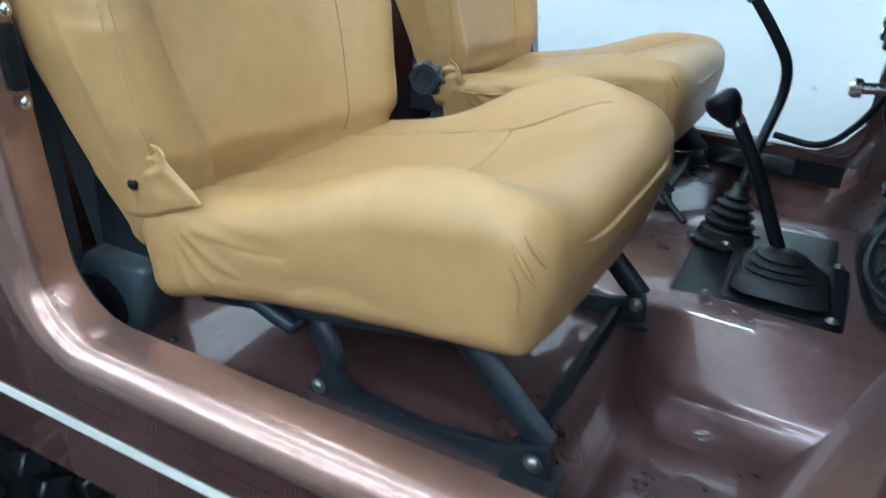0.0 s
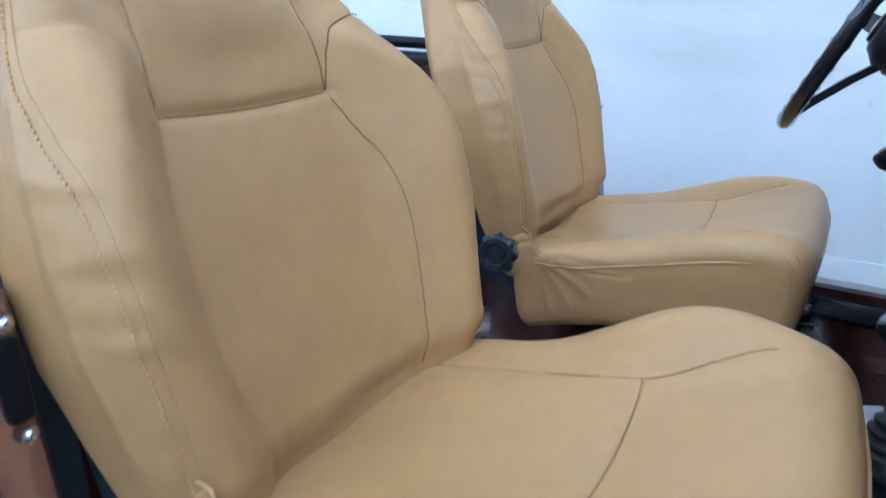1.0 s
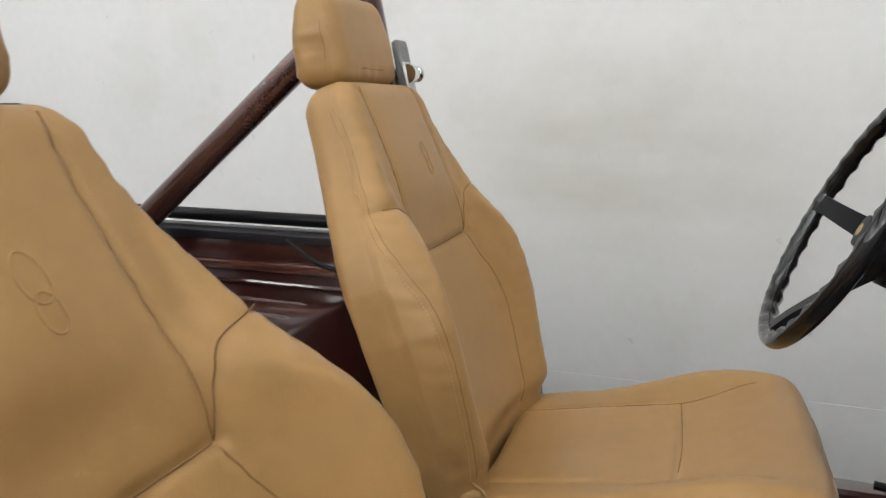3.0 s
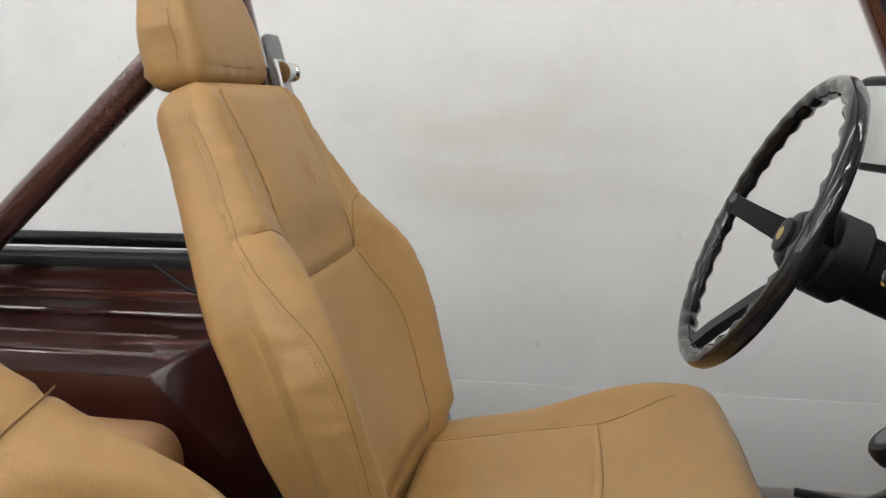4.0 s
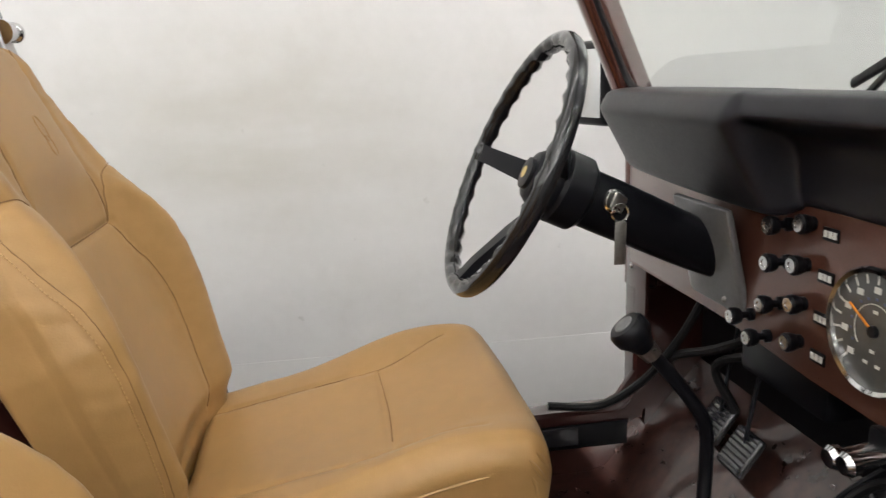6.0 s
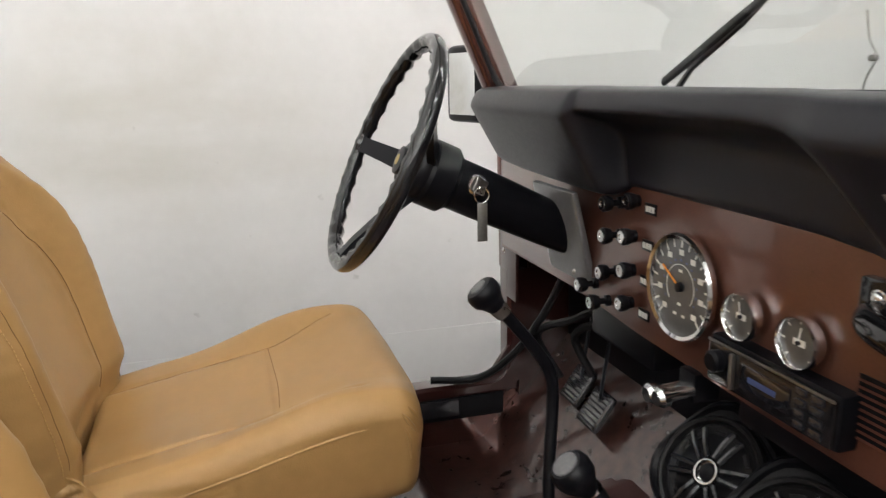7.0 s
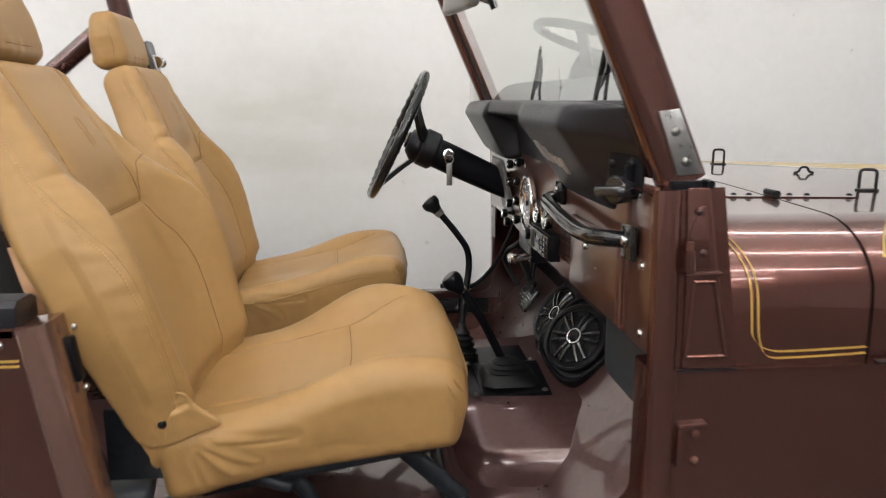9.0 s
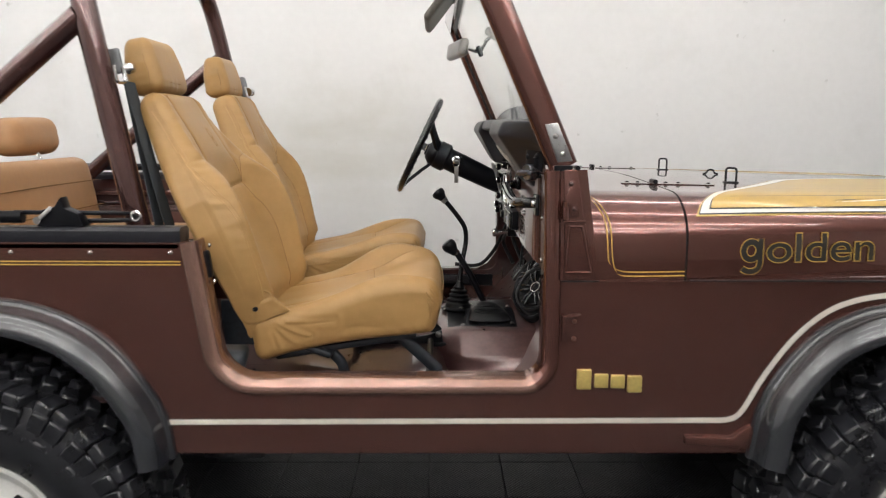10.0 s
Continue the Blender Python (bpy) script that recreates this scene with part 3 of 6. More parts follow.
def hood_decal(edge0, edge1, k=30, off=0.0012, far=False):
    """A strip of decal between two edges, each a function of 0..1 that gives (x, s)."""
    rows = []
    for i in range(k + 1):
        a, b = edge0(i / k), edge1(i / k)
        row = [on_hood(a[0] + (b[0] - a[0]) * j / 8, a[1] + (b[1] - a[1]) * j / 8, off) for j in range(9)]
        rows.append([Vector((q.x, W - q.y, q.z)) for q in row] if far else row)
    return sheet(rows)


def curve2(pts):
    """A function of 0..1 along a smooth curve through (x, s) points."""
    p = smooth_path([(a, b, 0) for a, b in pts], 10)

    def f(t):
        u = t * (len(p) - 1)
        i = min(int(u), len(p) - 2)
        q = p[i].lerp(p[i + 1], u - i)
        return q.x, q.y
    return f


def hood():
    part("cowl", hood_sheet(1.452, 1.726, 6), PAINT, car, "maroon cowl ahead of the windshield")
    h = part("hood", hood_sheet(1.732, 2.74, 20), PAINT, car, "glossy maroon hood with gold decals")
    part("hood_gap", thick_sheet([[(x, y + (0.006 if y < MID else -0.006), z - 0.006) for y, z in hood_section(1.73)] for x in (1.722, 1.738)], 0.002), RUBBER, car)
    # closing wall under the cowl
    part("firewall", box(1.53, 1.55, 0.03, W - 0.03, 0.70, 1.15, 0.004), BLACK, car)
    part("cowl_top", thick_sheet([[(x, 0.02 + (W - 0.04) * i / 10, z + 0.012 * math.sin(math.pi * i / 10)) for i in range(11)] for x, z in ((1.37, 1.318), (1.455, 1.268))], 0.003), PAINT, car)
    part("fender_top", thick_sheet([[(x, y, 1.056 - 0.02 * max(0, x - 2.2)) for y in (-0.004, 0.15, 0.2)] for x in (1.51, 1.73, 2.0, 2.3, 2.75)], 0.003), PAINT, car)
    part("fender_top", thick_sheet([[(x, y, 1.056 - 0.02 * max(0, x - 2.2)) for y in (W + 0.004, W - 0.15, W - 0.2)] for x in (1.51, 1.73, 2.0, 2.3, 2.75)], 0.003), PAINT, car)
    part("grille_panel", box(2.73, 2.76, 0.14, W - 0.14, 0.62, 1.13, 0.008), PAINT, car)
    part("fender_apron", box(1.55, 2.74, 0.25, 0.262, 0.62, 1.06, 0), RUBBER, car)
    part("fender_apron", box(1.55, 2.74, W - 0.262, W - 0.25, 0.62, 1.06, 0), RUBBER, car)

    # twin gold line round the cowl's side
    for d in (0.0, 0.010):
        p = [(1.492 + d, 0.235), (1.512 + d, 0.19), (1.526 + d, 0.14), (1.531 + d, 0.075), (1.536 + d, 0.045 - d * 0.3), (1.560, 0.027 - d), (1.60, 0.0225 - d), (1.724, 0.0225 - d)]
        c0, c1 = curve2(p), curve2([(x + 0.0035, s - 0.0035) for x, s in p])
        part("gold_line", hood_decal(c0, c1, 50), GOLD, car)
    # feather decal: white, gold and dark stripes that start in a round nose and run forward
    def feather(inset, lo_s, mat, off, k=44):
        low = curve2([(1.757 + inset, lo_s), (1.95, lo_s + 0.002), (2.30, lo_s + 0.004), (2.72, lo_s + 0.006)])
        nose = curve2([(1.757 + inset, lo_s + 0.003), (1.779 + inset, lo_s + 0.045), (1.825 + inset, lo_s + 0.10 - inset * 0.3), (1.905 + inset, lo_s + 0.18 - inset * 0.5), (2.00 + inset, lo_s + 0.28 - inset * 0.8), (2.09 + inset, lo_s + 0.38 - inset), (2.18 + inset, lo_s + 0.47 - inset), (2.40, lo_s + 0.53 - inset), (2.72, lo_s + 0.54 - inset)])
        for far in ((False, True) if mat is not DARKDECAL and inset else (False,)):
            part("hood_decal", hood_decal(low, nose, k, off * (0.3 if far else 1), far), mat, h, "gold, white and black feather decal")
    feather(0.0, 0.158, GOLD, 0.0010)
    feather(0.006, 0.163, DARKDECAL, 0.0014)
    feather(0.011, 0.167, WHITE, 0.0018)
    feather(0.036, 0.179, DARKDECAL, 0.0022)
    feather(0.042, 0.184, GOLD, 0.0026)
    for x0, s0, x1, s1, wd in ((1.86, 0.235, 2.70, 0.245, 0.0035), (1.91, 0.285, 2.70, 0.305, 0.003), (1.98, 0.345, 2.70, 0.375, 0.003), (2.06, 0.41, 2.70, 0.45, 0.003), (2.15, 0.46, 2.70, 0.52, 0.003)):
        part("hood_decal", hood_decal(curve2([(x0, s0), ((x0 + x1) / 2, (s0 + s1) / 2 + 0.004), (x1, s1)]), curve2([(x0, s0 + wd * 0.3), ((x0 + x1) / 2, (s0 + s1) / 2 + 0.004 + wd), (x1, s1 + wd)]), 24, 0.0032), DARKDECAL, h)
    # the word on the hood's side: dark letters with a gold edge
    # a first letter drawn as a round bowl, a stem and a hook, then the rest of the word in type
    def set_on(q, up):
        return on_hood(1.862 + q.x, max(0.002, 0.042 + q.y), up)

    def ribbon(path, wd, up, closed=False):
        ends = []
        for i, q in enumerate(path):
            a = path[i - 1] if i or closed else q
            b = path[(i + 1) % len(path)] if i + 1 < len(path) or closed else q
            d = (b - a).normalized() * wd / 2
            ends.append([set_on(q + Vector((-d.y, d.x, 0)), up), set_on(q - Vector((-d.y, d.x, 0)), up)])
        return sheet(ends + ends[:1] if closed else ends)
    bowl = [Vector((0.030 + 0.0195 * math.cos(i * math.pi / 16), 0.028 + 0.0215 * math.sin(i * math.pi / 16), 0)) for i in range(32)]
    stem = smooth_path([(0.0535, 0.0575, 0), (0.0535, 0.040, 0), (0.0535, 0.018, 0), (0.0533, -0.004, 0), (0.049, -0.017, 0), (0.036, -0.0235, 0), (0.020, -0.0225, 0), (0.0085, -0.016, 0)], 5)
    bm = lettering("olden", 0.098, 0, 0.0018)
    x0 = min(v.co.x for v in bm.verts)
    k = 0.284 / (max(v.co.x for v in bm.verts) - x0)
    for v in bm.verts:
        v.co = Vector((0.069 + (v.co.x - x0) * k, v.co.y * 1.02, 0))
    edge = joined(ribbon(bowl, 0.0185, 0.0012, True), ribbon(stem, 0.0175, 0.0012))
    for e in bm.edges:
        if e.is_boundary:
            p, q = e.verts[0].co.copy(), e.verts[1].co.copy()
            d = (q - p).normalized() * 0.0009
            n = Vector((-d.y, d.x, 0)) * 1.35
            edge.faces.new([edge.verts.new(set_on(c, 0.0030)) for c in (p - d - n, q + d - n, q + d + n, p - d + n)])
    bmesh.ops.subdivide_edges(bm, edges=list(bm.edges), cuts=2)
    for v in bm.verts:
        v.co = set_on(v.co, 0.0018)
    word = part("letters", joined(bm, ribbon(bowl, 0.0140, 0.0022, True), ribbon(stem, 0.0130, 0.0022)), DARKDECAL, h, "dark word golden with a gold edge", smooth=False)
    part("letter_edge", edge, GOLD, word, smooth=False)


hood()


def on_top(x, y):
    """Height of the hood's skin at x, y."""
    sec = hood_section(x)
    return max(za + (zb - za) * (y - ya) / (yb - ya) for (ya, za), (yb, zb) in zip(sec, sec[1:]) if ya <= y <= yb and yb > ya)


def hood_fittings():
    # windshield tie-down loops, hood hinges and a footman loop
    for y in (0.424, 1.09):
        zh = on_top(1.985, y)
        lo = part("tie_down_loop", tube(rounded_path([(1.974, y + 0.009, zh), (1.974, y + 0.009, zh + 0.043), (1.998, y - 0.009, zh + 0.043), (1.998, y - 0.009, zh)], 0.009, 5), 0.0034, 10), RUBBER, car, "black rubber-coated tie-down loop")
        part("loop_foot", box(1.966, 2.006, y - 0.011, y + 0.011, zh - 0.002, zh + 0.004, 0.002), RUBBER, lo)
    zh = on_top(2.045, 0.75)
    part("footman_loop", tube(rounded_path([(2.020, 0.75, zh + 0.002), (2.031, 0.75, zh + 0.004), (2.037, 0.75, zh + 0.016), (2.053, 0.75, zh + 0.016), (2.059, 0.75, zh + 0.004), (2.070, 0.75, zh + 0.002)], 0.005, 5), 0.0032, 8), BLACK, car)
    for y in (0.33, W - 0.33):
        hi = part("hood_hinge", thick_sheet([[(x, y - 0.008, on_top(x, y) + 0.0022), (x, y + 0.008, on_top(x, y) + 0.0022)] for x in (1.64, 1.70, 1.75, 1.80, 1.86, 1.90)], 0.0025), PAINT, car, "long painted hood hinge strap")
        part("hinge_knuckle", tube([(1.73, y - 0.02, on_top(1.73, y) + 0.008), (1.73, y + 0.02, on_top(1.73, y) + 0.008)], 0.007, 10), BLACK, hi)
        for bx in (1.655, 1.685, 1.765, 1.80, 1.885):
            screw("hinge_screw", (bx, y, on_top(bx, y) + 0.004), (0, 0, 1), 0.007, hi, BLACK)


hood_fittings()


def windshield():
    """Frame of channel section leaning back, its glass, hinges, wipers and mirrors."""
    base, top = Vector((1.405, 0, 1.342)), Vector((1.172, 0, 1.87))
    up = (top - base).normalized()
    back = Vector((-up.z, 0, up.x))     # towards the seats
    def P(y, h, d=0.0):
        return base + up * h + back * d + Vector((0, y, 0))
    H = (top - base).length
    f = part("windshield_frame", joined(*[
        rings([[P(y + s * (0.029 - 0.029 * math.copysign(abs(math.cos(a)) ** 0.7, math.cos(a))), h, -0.012 + 0.035 * math.copysign(abs(math.sin(a)) ** 0.7, math.sin(a))) for a in [k * math.pi / 10 for k in range(20)]] for h in (-0.018, 0.1, 0.3, H)])
        for y, s in ((0.004, 1), (W - 0.004, -1))],
        rings([[P(y, 0.0, 0.022), P(y, 0.094, 0.02), P(y, 0.100, 0.0), P(y, 0.094, -0.026), P(y, 0.0, -0.026)] for y in (0.05, 0.5, 1.0, W - 0.05)]),
        rings([[P(y, H - 0.055, 0.022), P(y, H, 0.022), P(y, H, -0.026), P(y, H - 0.055, -0.026)] for y in (0.02, 0.5, 1.0, W - 0.02)])), PAINT, car, "maroon windshield frame leaning back", sharp=30)
    # rubber seal and glass
    ring = rounded_path([P(MID, 0.106), P(W - 0.058, 0.106), P(W - 0.058, H - 0.06), P(0.058, H - 0.06), P(0.058, 0.106), P(MID - 0.01, 0.106)], 0.05, 6)
    part("seal", tube(ring, 0.008, 8), RUBBER, f, "black rubber windshield seal")
    gl = prism([(0.055, 0.10), (W - 0.055, 0.10), (W - 0.055, H - 0.05), (0.055, H - 0.05)], -0.002, 0.002, "x")
    for v in gl.verts:
        v.co = P(v.co.y, v.co.z, -v.co.x)
    g = part("glass", gl, GLASS, f, "clear windshield glass", smooth=False)
    g.visible_shadow = False
    # corner fillets of the frame opening
    for y in (0.0, W):
        s = 1 if y == 0 else -1
        # steel hinge arm on the outside and hinge knuckle
        hg = part("hinge", joined(prism([(1.372, 1.430), (1.402, 1.434), (1.440, 1.345), (1.404, 1.342)], y - s * 0.002, y + s * 0.006, "y", 0.002)), STAINLESS, f, "bare steel windshield hinge plate")
        for q in ((1.397, 1.403), (1.415, 1.361)):
            screw("hinge_bolt", (q[0], y - s * 0.002, q[1]), (0, -s, 0), 0.008, hg, STEEL)
        part("hinge_strap", box(1.396, 1.440, min(y - s * 0.004, y + s * 0.022), max(y - s * 0.004, y + s * 0.022), 1.322, 1.335, 0.003), BLACK, f)
        part("hinge_pivot", tube([(1.452, y - s * 0.005, 1.329), (1.452, y + s * 0.02, 1.329)], 0.006, 12), BLACK, f)
        for q in ((1.436, 1.292), (1.445, 1.233)):
            screw("post_bolt", (q[0], y - s * 0.0095, q[1]), (0, -s, 0), 0.0065, car, BARPAINT)
    # wipers outside the glass: a blade, and the arm that lies along it
    for ya, ha, yb, hb in ((0.885, 0.110, 0.600, 0.222), (0.362, 0.097, 0.110, 0.236)):
        a, b = P(ya, ha, -0.030), P(yb, hb, -0.030)
        w = part("wiper", tube([a, a.lerp(b, 0.5) + back * -0.003, b], [0.0065, 0.0075, 0.0045], 8, flat=0.7), RUBBER, f, "black wiper blade and arm resting on the glass")
        off = Vector((0, -0.016, 0)) + back * -0.014
        part("wiper_arm", tube([P(ya + 0.02, ha - 0.03, -0.045), a.lerp(b, 0.12) + off, a.lerp(b, 0.55) + off * 0.8], [0.006, 0.006, 0.004], 8, flat=0.6), BLACK, w)
        part("wiper_yoke", tube([a.lerp(b, 0.2) + back * -0.006, a.lerp(b, 0.35) + off * 0.7, a.lerp(b, 0.55) + off * 0.8, a.lerp(b, 0.8) + back * -0.006], 0.0035, 6), BLACK, w)
    # thin washer hose with a clip, ahead of the glass
    ho = part("washer_hose", tube(smooth_path([(1.374, 0.548, 1.425), (1.372, 0.541, 1.455), (1.374, 0.534, 1.474), (1.372, 0.541, 1.490), (1.370, 0.545, 1.515)], 5), 0.0008, 6), STEEL, f, "thin grey washer hose")
    part("hose_clip", soft_block((0.003, 0.004, 0.003), 0.002, 3), STEEL, ho).location = (1.373, 0.536, 1.474)
    # inner mirror and sun visor under the top rail
    vis = part("sun_visor", soft_block((0.012, 0.16, 0.07), 0.011, 6), VISOR, f, "grey padded sun visor folded at the top rail")
    vis.matrix_world = pose(1.128, 0.62, 1.788, 0, 38, 0)
    part("mirror_arm", tube([(1.19, 0.735, 1.674), (1.222, 0.742, 1.676), (1.252, 0.75, 1.668)], 0.006, 8), CHROME, f)
    part("mirror_pad", moved(soft_block((0.005, 0.014, 0.018), 0.0045, 4), pose(1.256, 0.75, 1.668, 0, -24, 0)), BLACK, f)
    mi = part("inner_mirror", soft_block((0.014, 0.10, 0.028), 0.012, 6), STEEL, f, "small inner mirror with a grey back")
    mi.matrix_world = pose(1.185, 0.73, 1.672, 0, 8, 12)
    # outer mirror by the driver's door
    mo = part("door_mirror", soft_block((0.018, 0.075, 0.088), 0.017, 7), BLACK, f, "black-framed outer mirror on a bracket")
    mo.matrix_world = pose(1.365, 1.66, 1.452, 0, 0, 14)
    mg = part("mirror_glass", box(-0.0188, -0.016, -0.055, 0.055, -0.070, 0.070, 0.001), MIRROR, f)
    mg.matrix_world = pose(1.365, 1.66, 1.452, 0, 0, 14)
    part("mirror_bracket", tube(rounded_path([(1.38, 1.50, 1.36), (1.385, 1.60, 1.37), (1.378, 1.66, 1.40)], 0.03), 0.007, 8), BLACK, f)
    part("mirror_bracket", tube(rounded_path([(1.335, 1.50, 1.52), (1.36, 1.60, 1.535), (1.372, 1.66, 1.52)], 0.03), 0.006, 8), BLACK, f)


windshield()


def tub():
    """Floor, tunnel, wheel wells, toe board and the ribbed inner sides."""
    run = ((-0.65, 0.735), (0.45, 0.735), (0.60, 0.735), (1.09, 0.738), (1.115, 0.732), (1.135, 0.712), (1.15, 0.675), (1.165, 0.660), (1.19, 0.655), (1.30, 0.655), (1.335, 0.665), (1.54, 0.90))
    # The driver's half is a darker copy, with its shade in the paint.
    for ya, yb, mat, lab in ((0.03, 0.76, INNER, "worn maroon painted floor"), (0.76, W - 0.03, DRIVERFLOOR, "chipped maroon floor with its shade painted in dark")):
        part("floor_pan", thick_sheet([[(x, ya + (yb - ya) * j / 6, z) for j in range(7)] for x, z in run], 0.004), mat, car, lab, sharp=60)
    part("floor_sheet", box(0.56, 1.06, 0.05, 0.53, 0.7352, 0.7385, 0.001), WORNFLOOR, car, "scuffed greyish primer floor panel under the seat")
    # pressed grooves and a slot in the floor behind the seat
    part("floor_slot", box(0.68, 0.76, 0.175, 0.183, 0.738, 0.7395, 0), RUBBER, car)
    for q in ((0.565, 1.055, 0.318, 0.3205), (0.775, 0.7775, 0.055, 0.315), (0.90, 0.9025, 0.30, 0.525)):
        part("floor_seam", box(*q, 0.7384, 0.7392, 0), RUBBER, car)
    for q in ((0.64, 0.14), (0.60, 0.27), (0.83, 0.10), (0.70, 0.40)):
        screw("floor_bolt", (*q, 0.7384), (0, 0, 1), 0.008, car, BLUESTEEL)
    for x in (0.72, 0.86, 1.0):
        part("floor_rib", tube([(x, 0.07, 0.734), (x, 0.5, 0.734)], 0.006, 8), INNER, car)
    secs = []
    c = 0.77
    for x, zt, wt, wl, zl, wb in ((0.50, 0.745, 0.14, 0.165, 0.742, 0.18), (1.03, 0.765, 0.16, 0.19, 0.748, 0.215), (1.09, 0.772, 0.18, 0.215, 0.745, 0.25), (1.13, 0.778, 0.205, 0.255, 0.738, 0.30), (1.17, 0.781, 0.225, 0.31, 0.728, 0.345), (1.205, 0.783, 0.238, 0.345, 0.722, 0.375), (1.40, 0.785, 0.25, 0.355, 0.725, 0.39), (1.54, 0.80, 0.28, 0.40, 0.77, 0.44)):
        half = [(wb, 0.64), (wb - 0.006, 0.67), (wl + 0.008, zl - 0.010), (wl, zl), (wl - 0.012, zl + 0.007), (wt + 0.012, zt - 0.014), (wt, zt - 0.006), (wt - 0.02, zt), (0.0, zt + 0.003)]
        secs.append([Vector((x, c - y, z)) for y, z in half] + [Vector((x, c + y, z)) for y, z in half[-2::-1]])
    part("tunnel", rings(secs), INNER, car, "glossy maroon transmission tunnel", sharp=75)
    for flip in (False, True):
        y = W if flip else 0
        s = -1 if flip else 1
        well = [(-0.46, 0.70), (-0.46, 1.09), (0.165, 1.09), (0.285, 0.958), (0.335, 0.86), (0.345, 0.70)]
        wp = flat_round(well, 0.012, 3)
        # Wells and inner sides use the darkened copy, with shade in its colour.
        part("wheel_well", joined(thick_sheet([[(x, y + s * 0.03, z), (x, y + s * 0.342, z)] for x, z in wp], 0.003), prism(well, y + s * 0.340, y + s * 0.345)), SHADEDPAINT, car, "maroon inner wheel well")
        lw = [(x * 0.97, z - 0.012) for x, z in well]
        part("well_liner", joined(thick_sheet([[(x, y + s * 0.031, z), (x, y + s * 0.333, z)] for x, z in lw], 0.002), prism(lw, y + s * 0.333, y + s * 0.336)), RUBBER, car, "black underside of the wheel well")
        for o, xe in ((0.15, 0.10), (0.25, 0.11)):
            part("well_rib", tube([(-0.42, y + s * o, 1.089), (xe - 0.02, y + s * o, 1.0895), (xe, y + s * o, 1.086)], 0.0055, 8), SHADEDPAINT, car)
        part("inner_skin", box(-0.64, 0.52, min(y + s * 0.031, y + s * 0.036), max(y + s * 0.031, y + s * 0.036), 1.0, 1.147, 0), SHADEDPAINT, car)
        part("wall_ledge", tube([(-0.6, y + s * 0.036, 1.098), (0.42, y + s * 0.036, 1.094)], 0.006, 8), SHADEDPAINT, car)
        if not flip:
            part("inner_rail", box(-0.65, 0.50, 0.05, 0.075, 1.128, 1.165, 0.006), BLACK, car)
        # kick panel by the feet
        part("kick_panel", prism([(1.412, 0.66), (1.412, 1.31), (1.444, 1.31), (1.45, 1.17), (1.54, 1.17), (1.54, 0.66)], y + s * 0.032, y + s * 0.045, "y", 0), SHADEDPAINT, car)
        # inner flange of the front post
        part("post_flange", box(1.378, 1.386, min(y + s * 0.012, y + s * 0.105), max(y + s * 0.012, y + s * 0.105), 1.078 if not flip else 1.0, 1.325, 0.002), SHADEDPAINT if flip else DASHPAINT, car)
        for q in ((y + s * 0.066, 1.308), (y + s * 0.044, 1.204), (y + s * 0.040, 1.101)):
            screw("flange_bolt", (1.378, q[0], q[1]), (-1, 0, 0), 0.008, car, CHROME, "bright dome screw")
    # floor fittings: plugs and screws
    for fx, fy in ((1.30, 0.97), (1.24, 1.03), (1.18, 1.00), (1.33, 1.12), (1.10, 1.03)):
        screw("floor_plug", (fx, fy + 0.06, 0.712), (0, 0, 1), 0.008, car, STEEL)
    part("opening_corner", prism([(1.40, 0.97), (1.385, 0.895), (1.345, 0.838), (1.285, 0.806), (1.22, 0.794), (1.22, 0.784), (1.40, 0.784)], W - 0.060, W - 0.045, "y", 0.003), SHADEDPAINT, car)
    # Black strip added to darken the driver side inner sill.
    part("sill_liner", box(0.60, 1.365, W - 0.068, W - 0.0635, 0.735, 0.786, 0.001), BLACK, car, "black strip along the driver side inner sill")
    # grey sill plate by the driver's opening
    part("sill_plate", box(1.03, 1.26, 1.425, 1.433, 0.745, 0.785, 0.004), FLARE, car)
    # dark beams of the frame underneath
    for y in (0.35, W - 0.35):
        part("frame_rail", box(-0.65, 2.9, y - 0.04, y + 0.04, 0.50, 0.60, 0.008), BLACK, car)
    part("cross_beam", box(0.70, 0.78, 0.2, W - 0.2, 0.52, 0.60, 0.006), BLACK, car)
    part("spring_hanger", box(0.50, 0.66, 0.10, 0.22, 0.55, 0.61, 0.01), FLARE, car)
    part("step_bracket", box(1.08, 1.18, 0.06, 0.14, 0.585, 0.612, 0.004), BLACK, car)
    for ax in (0, WB):
        part("axle", tube([(ax, 0.15, HUB), (ax, W - 0.15, HUB)], 0.045, 14), BLACK, car)


tub()


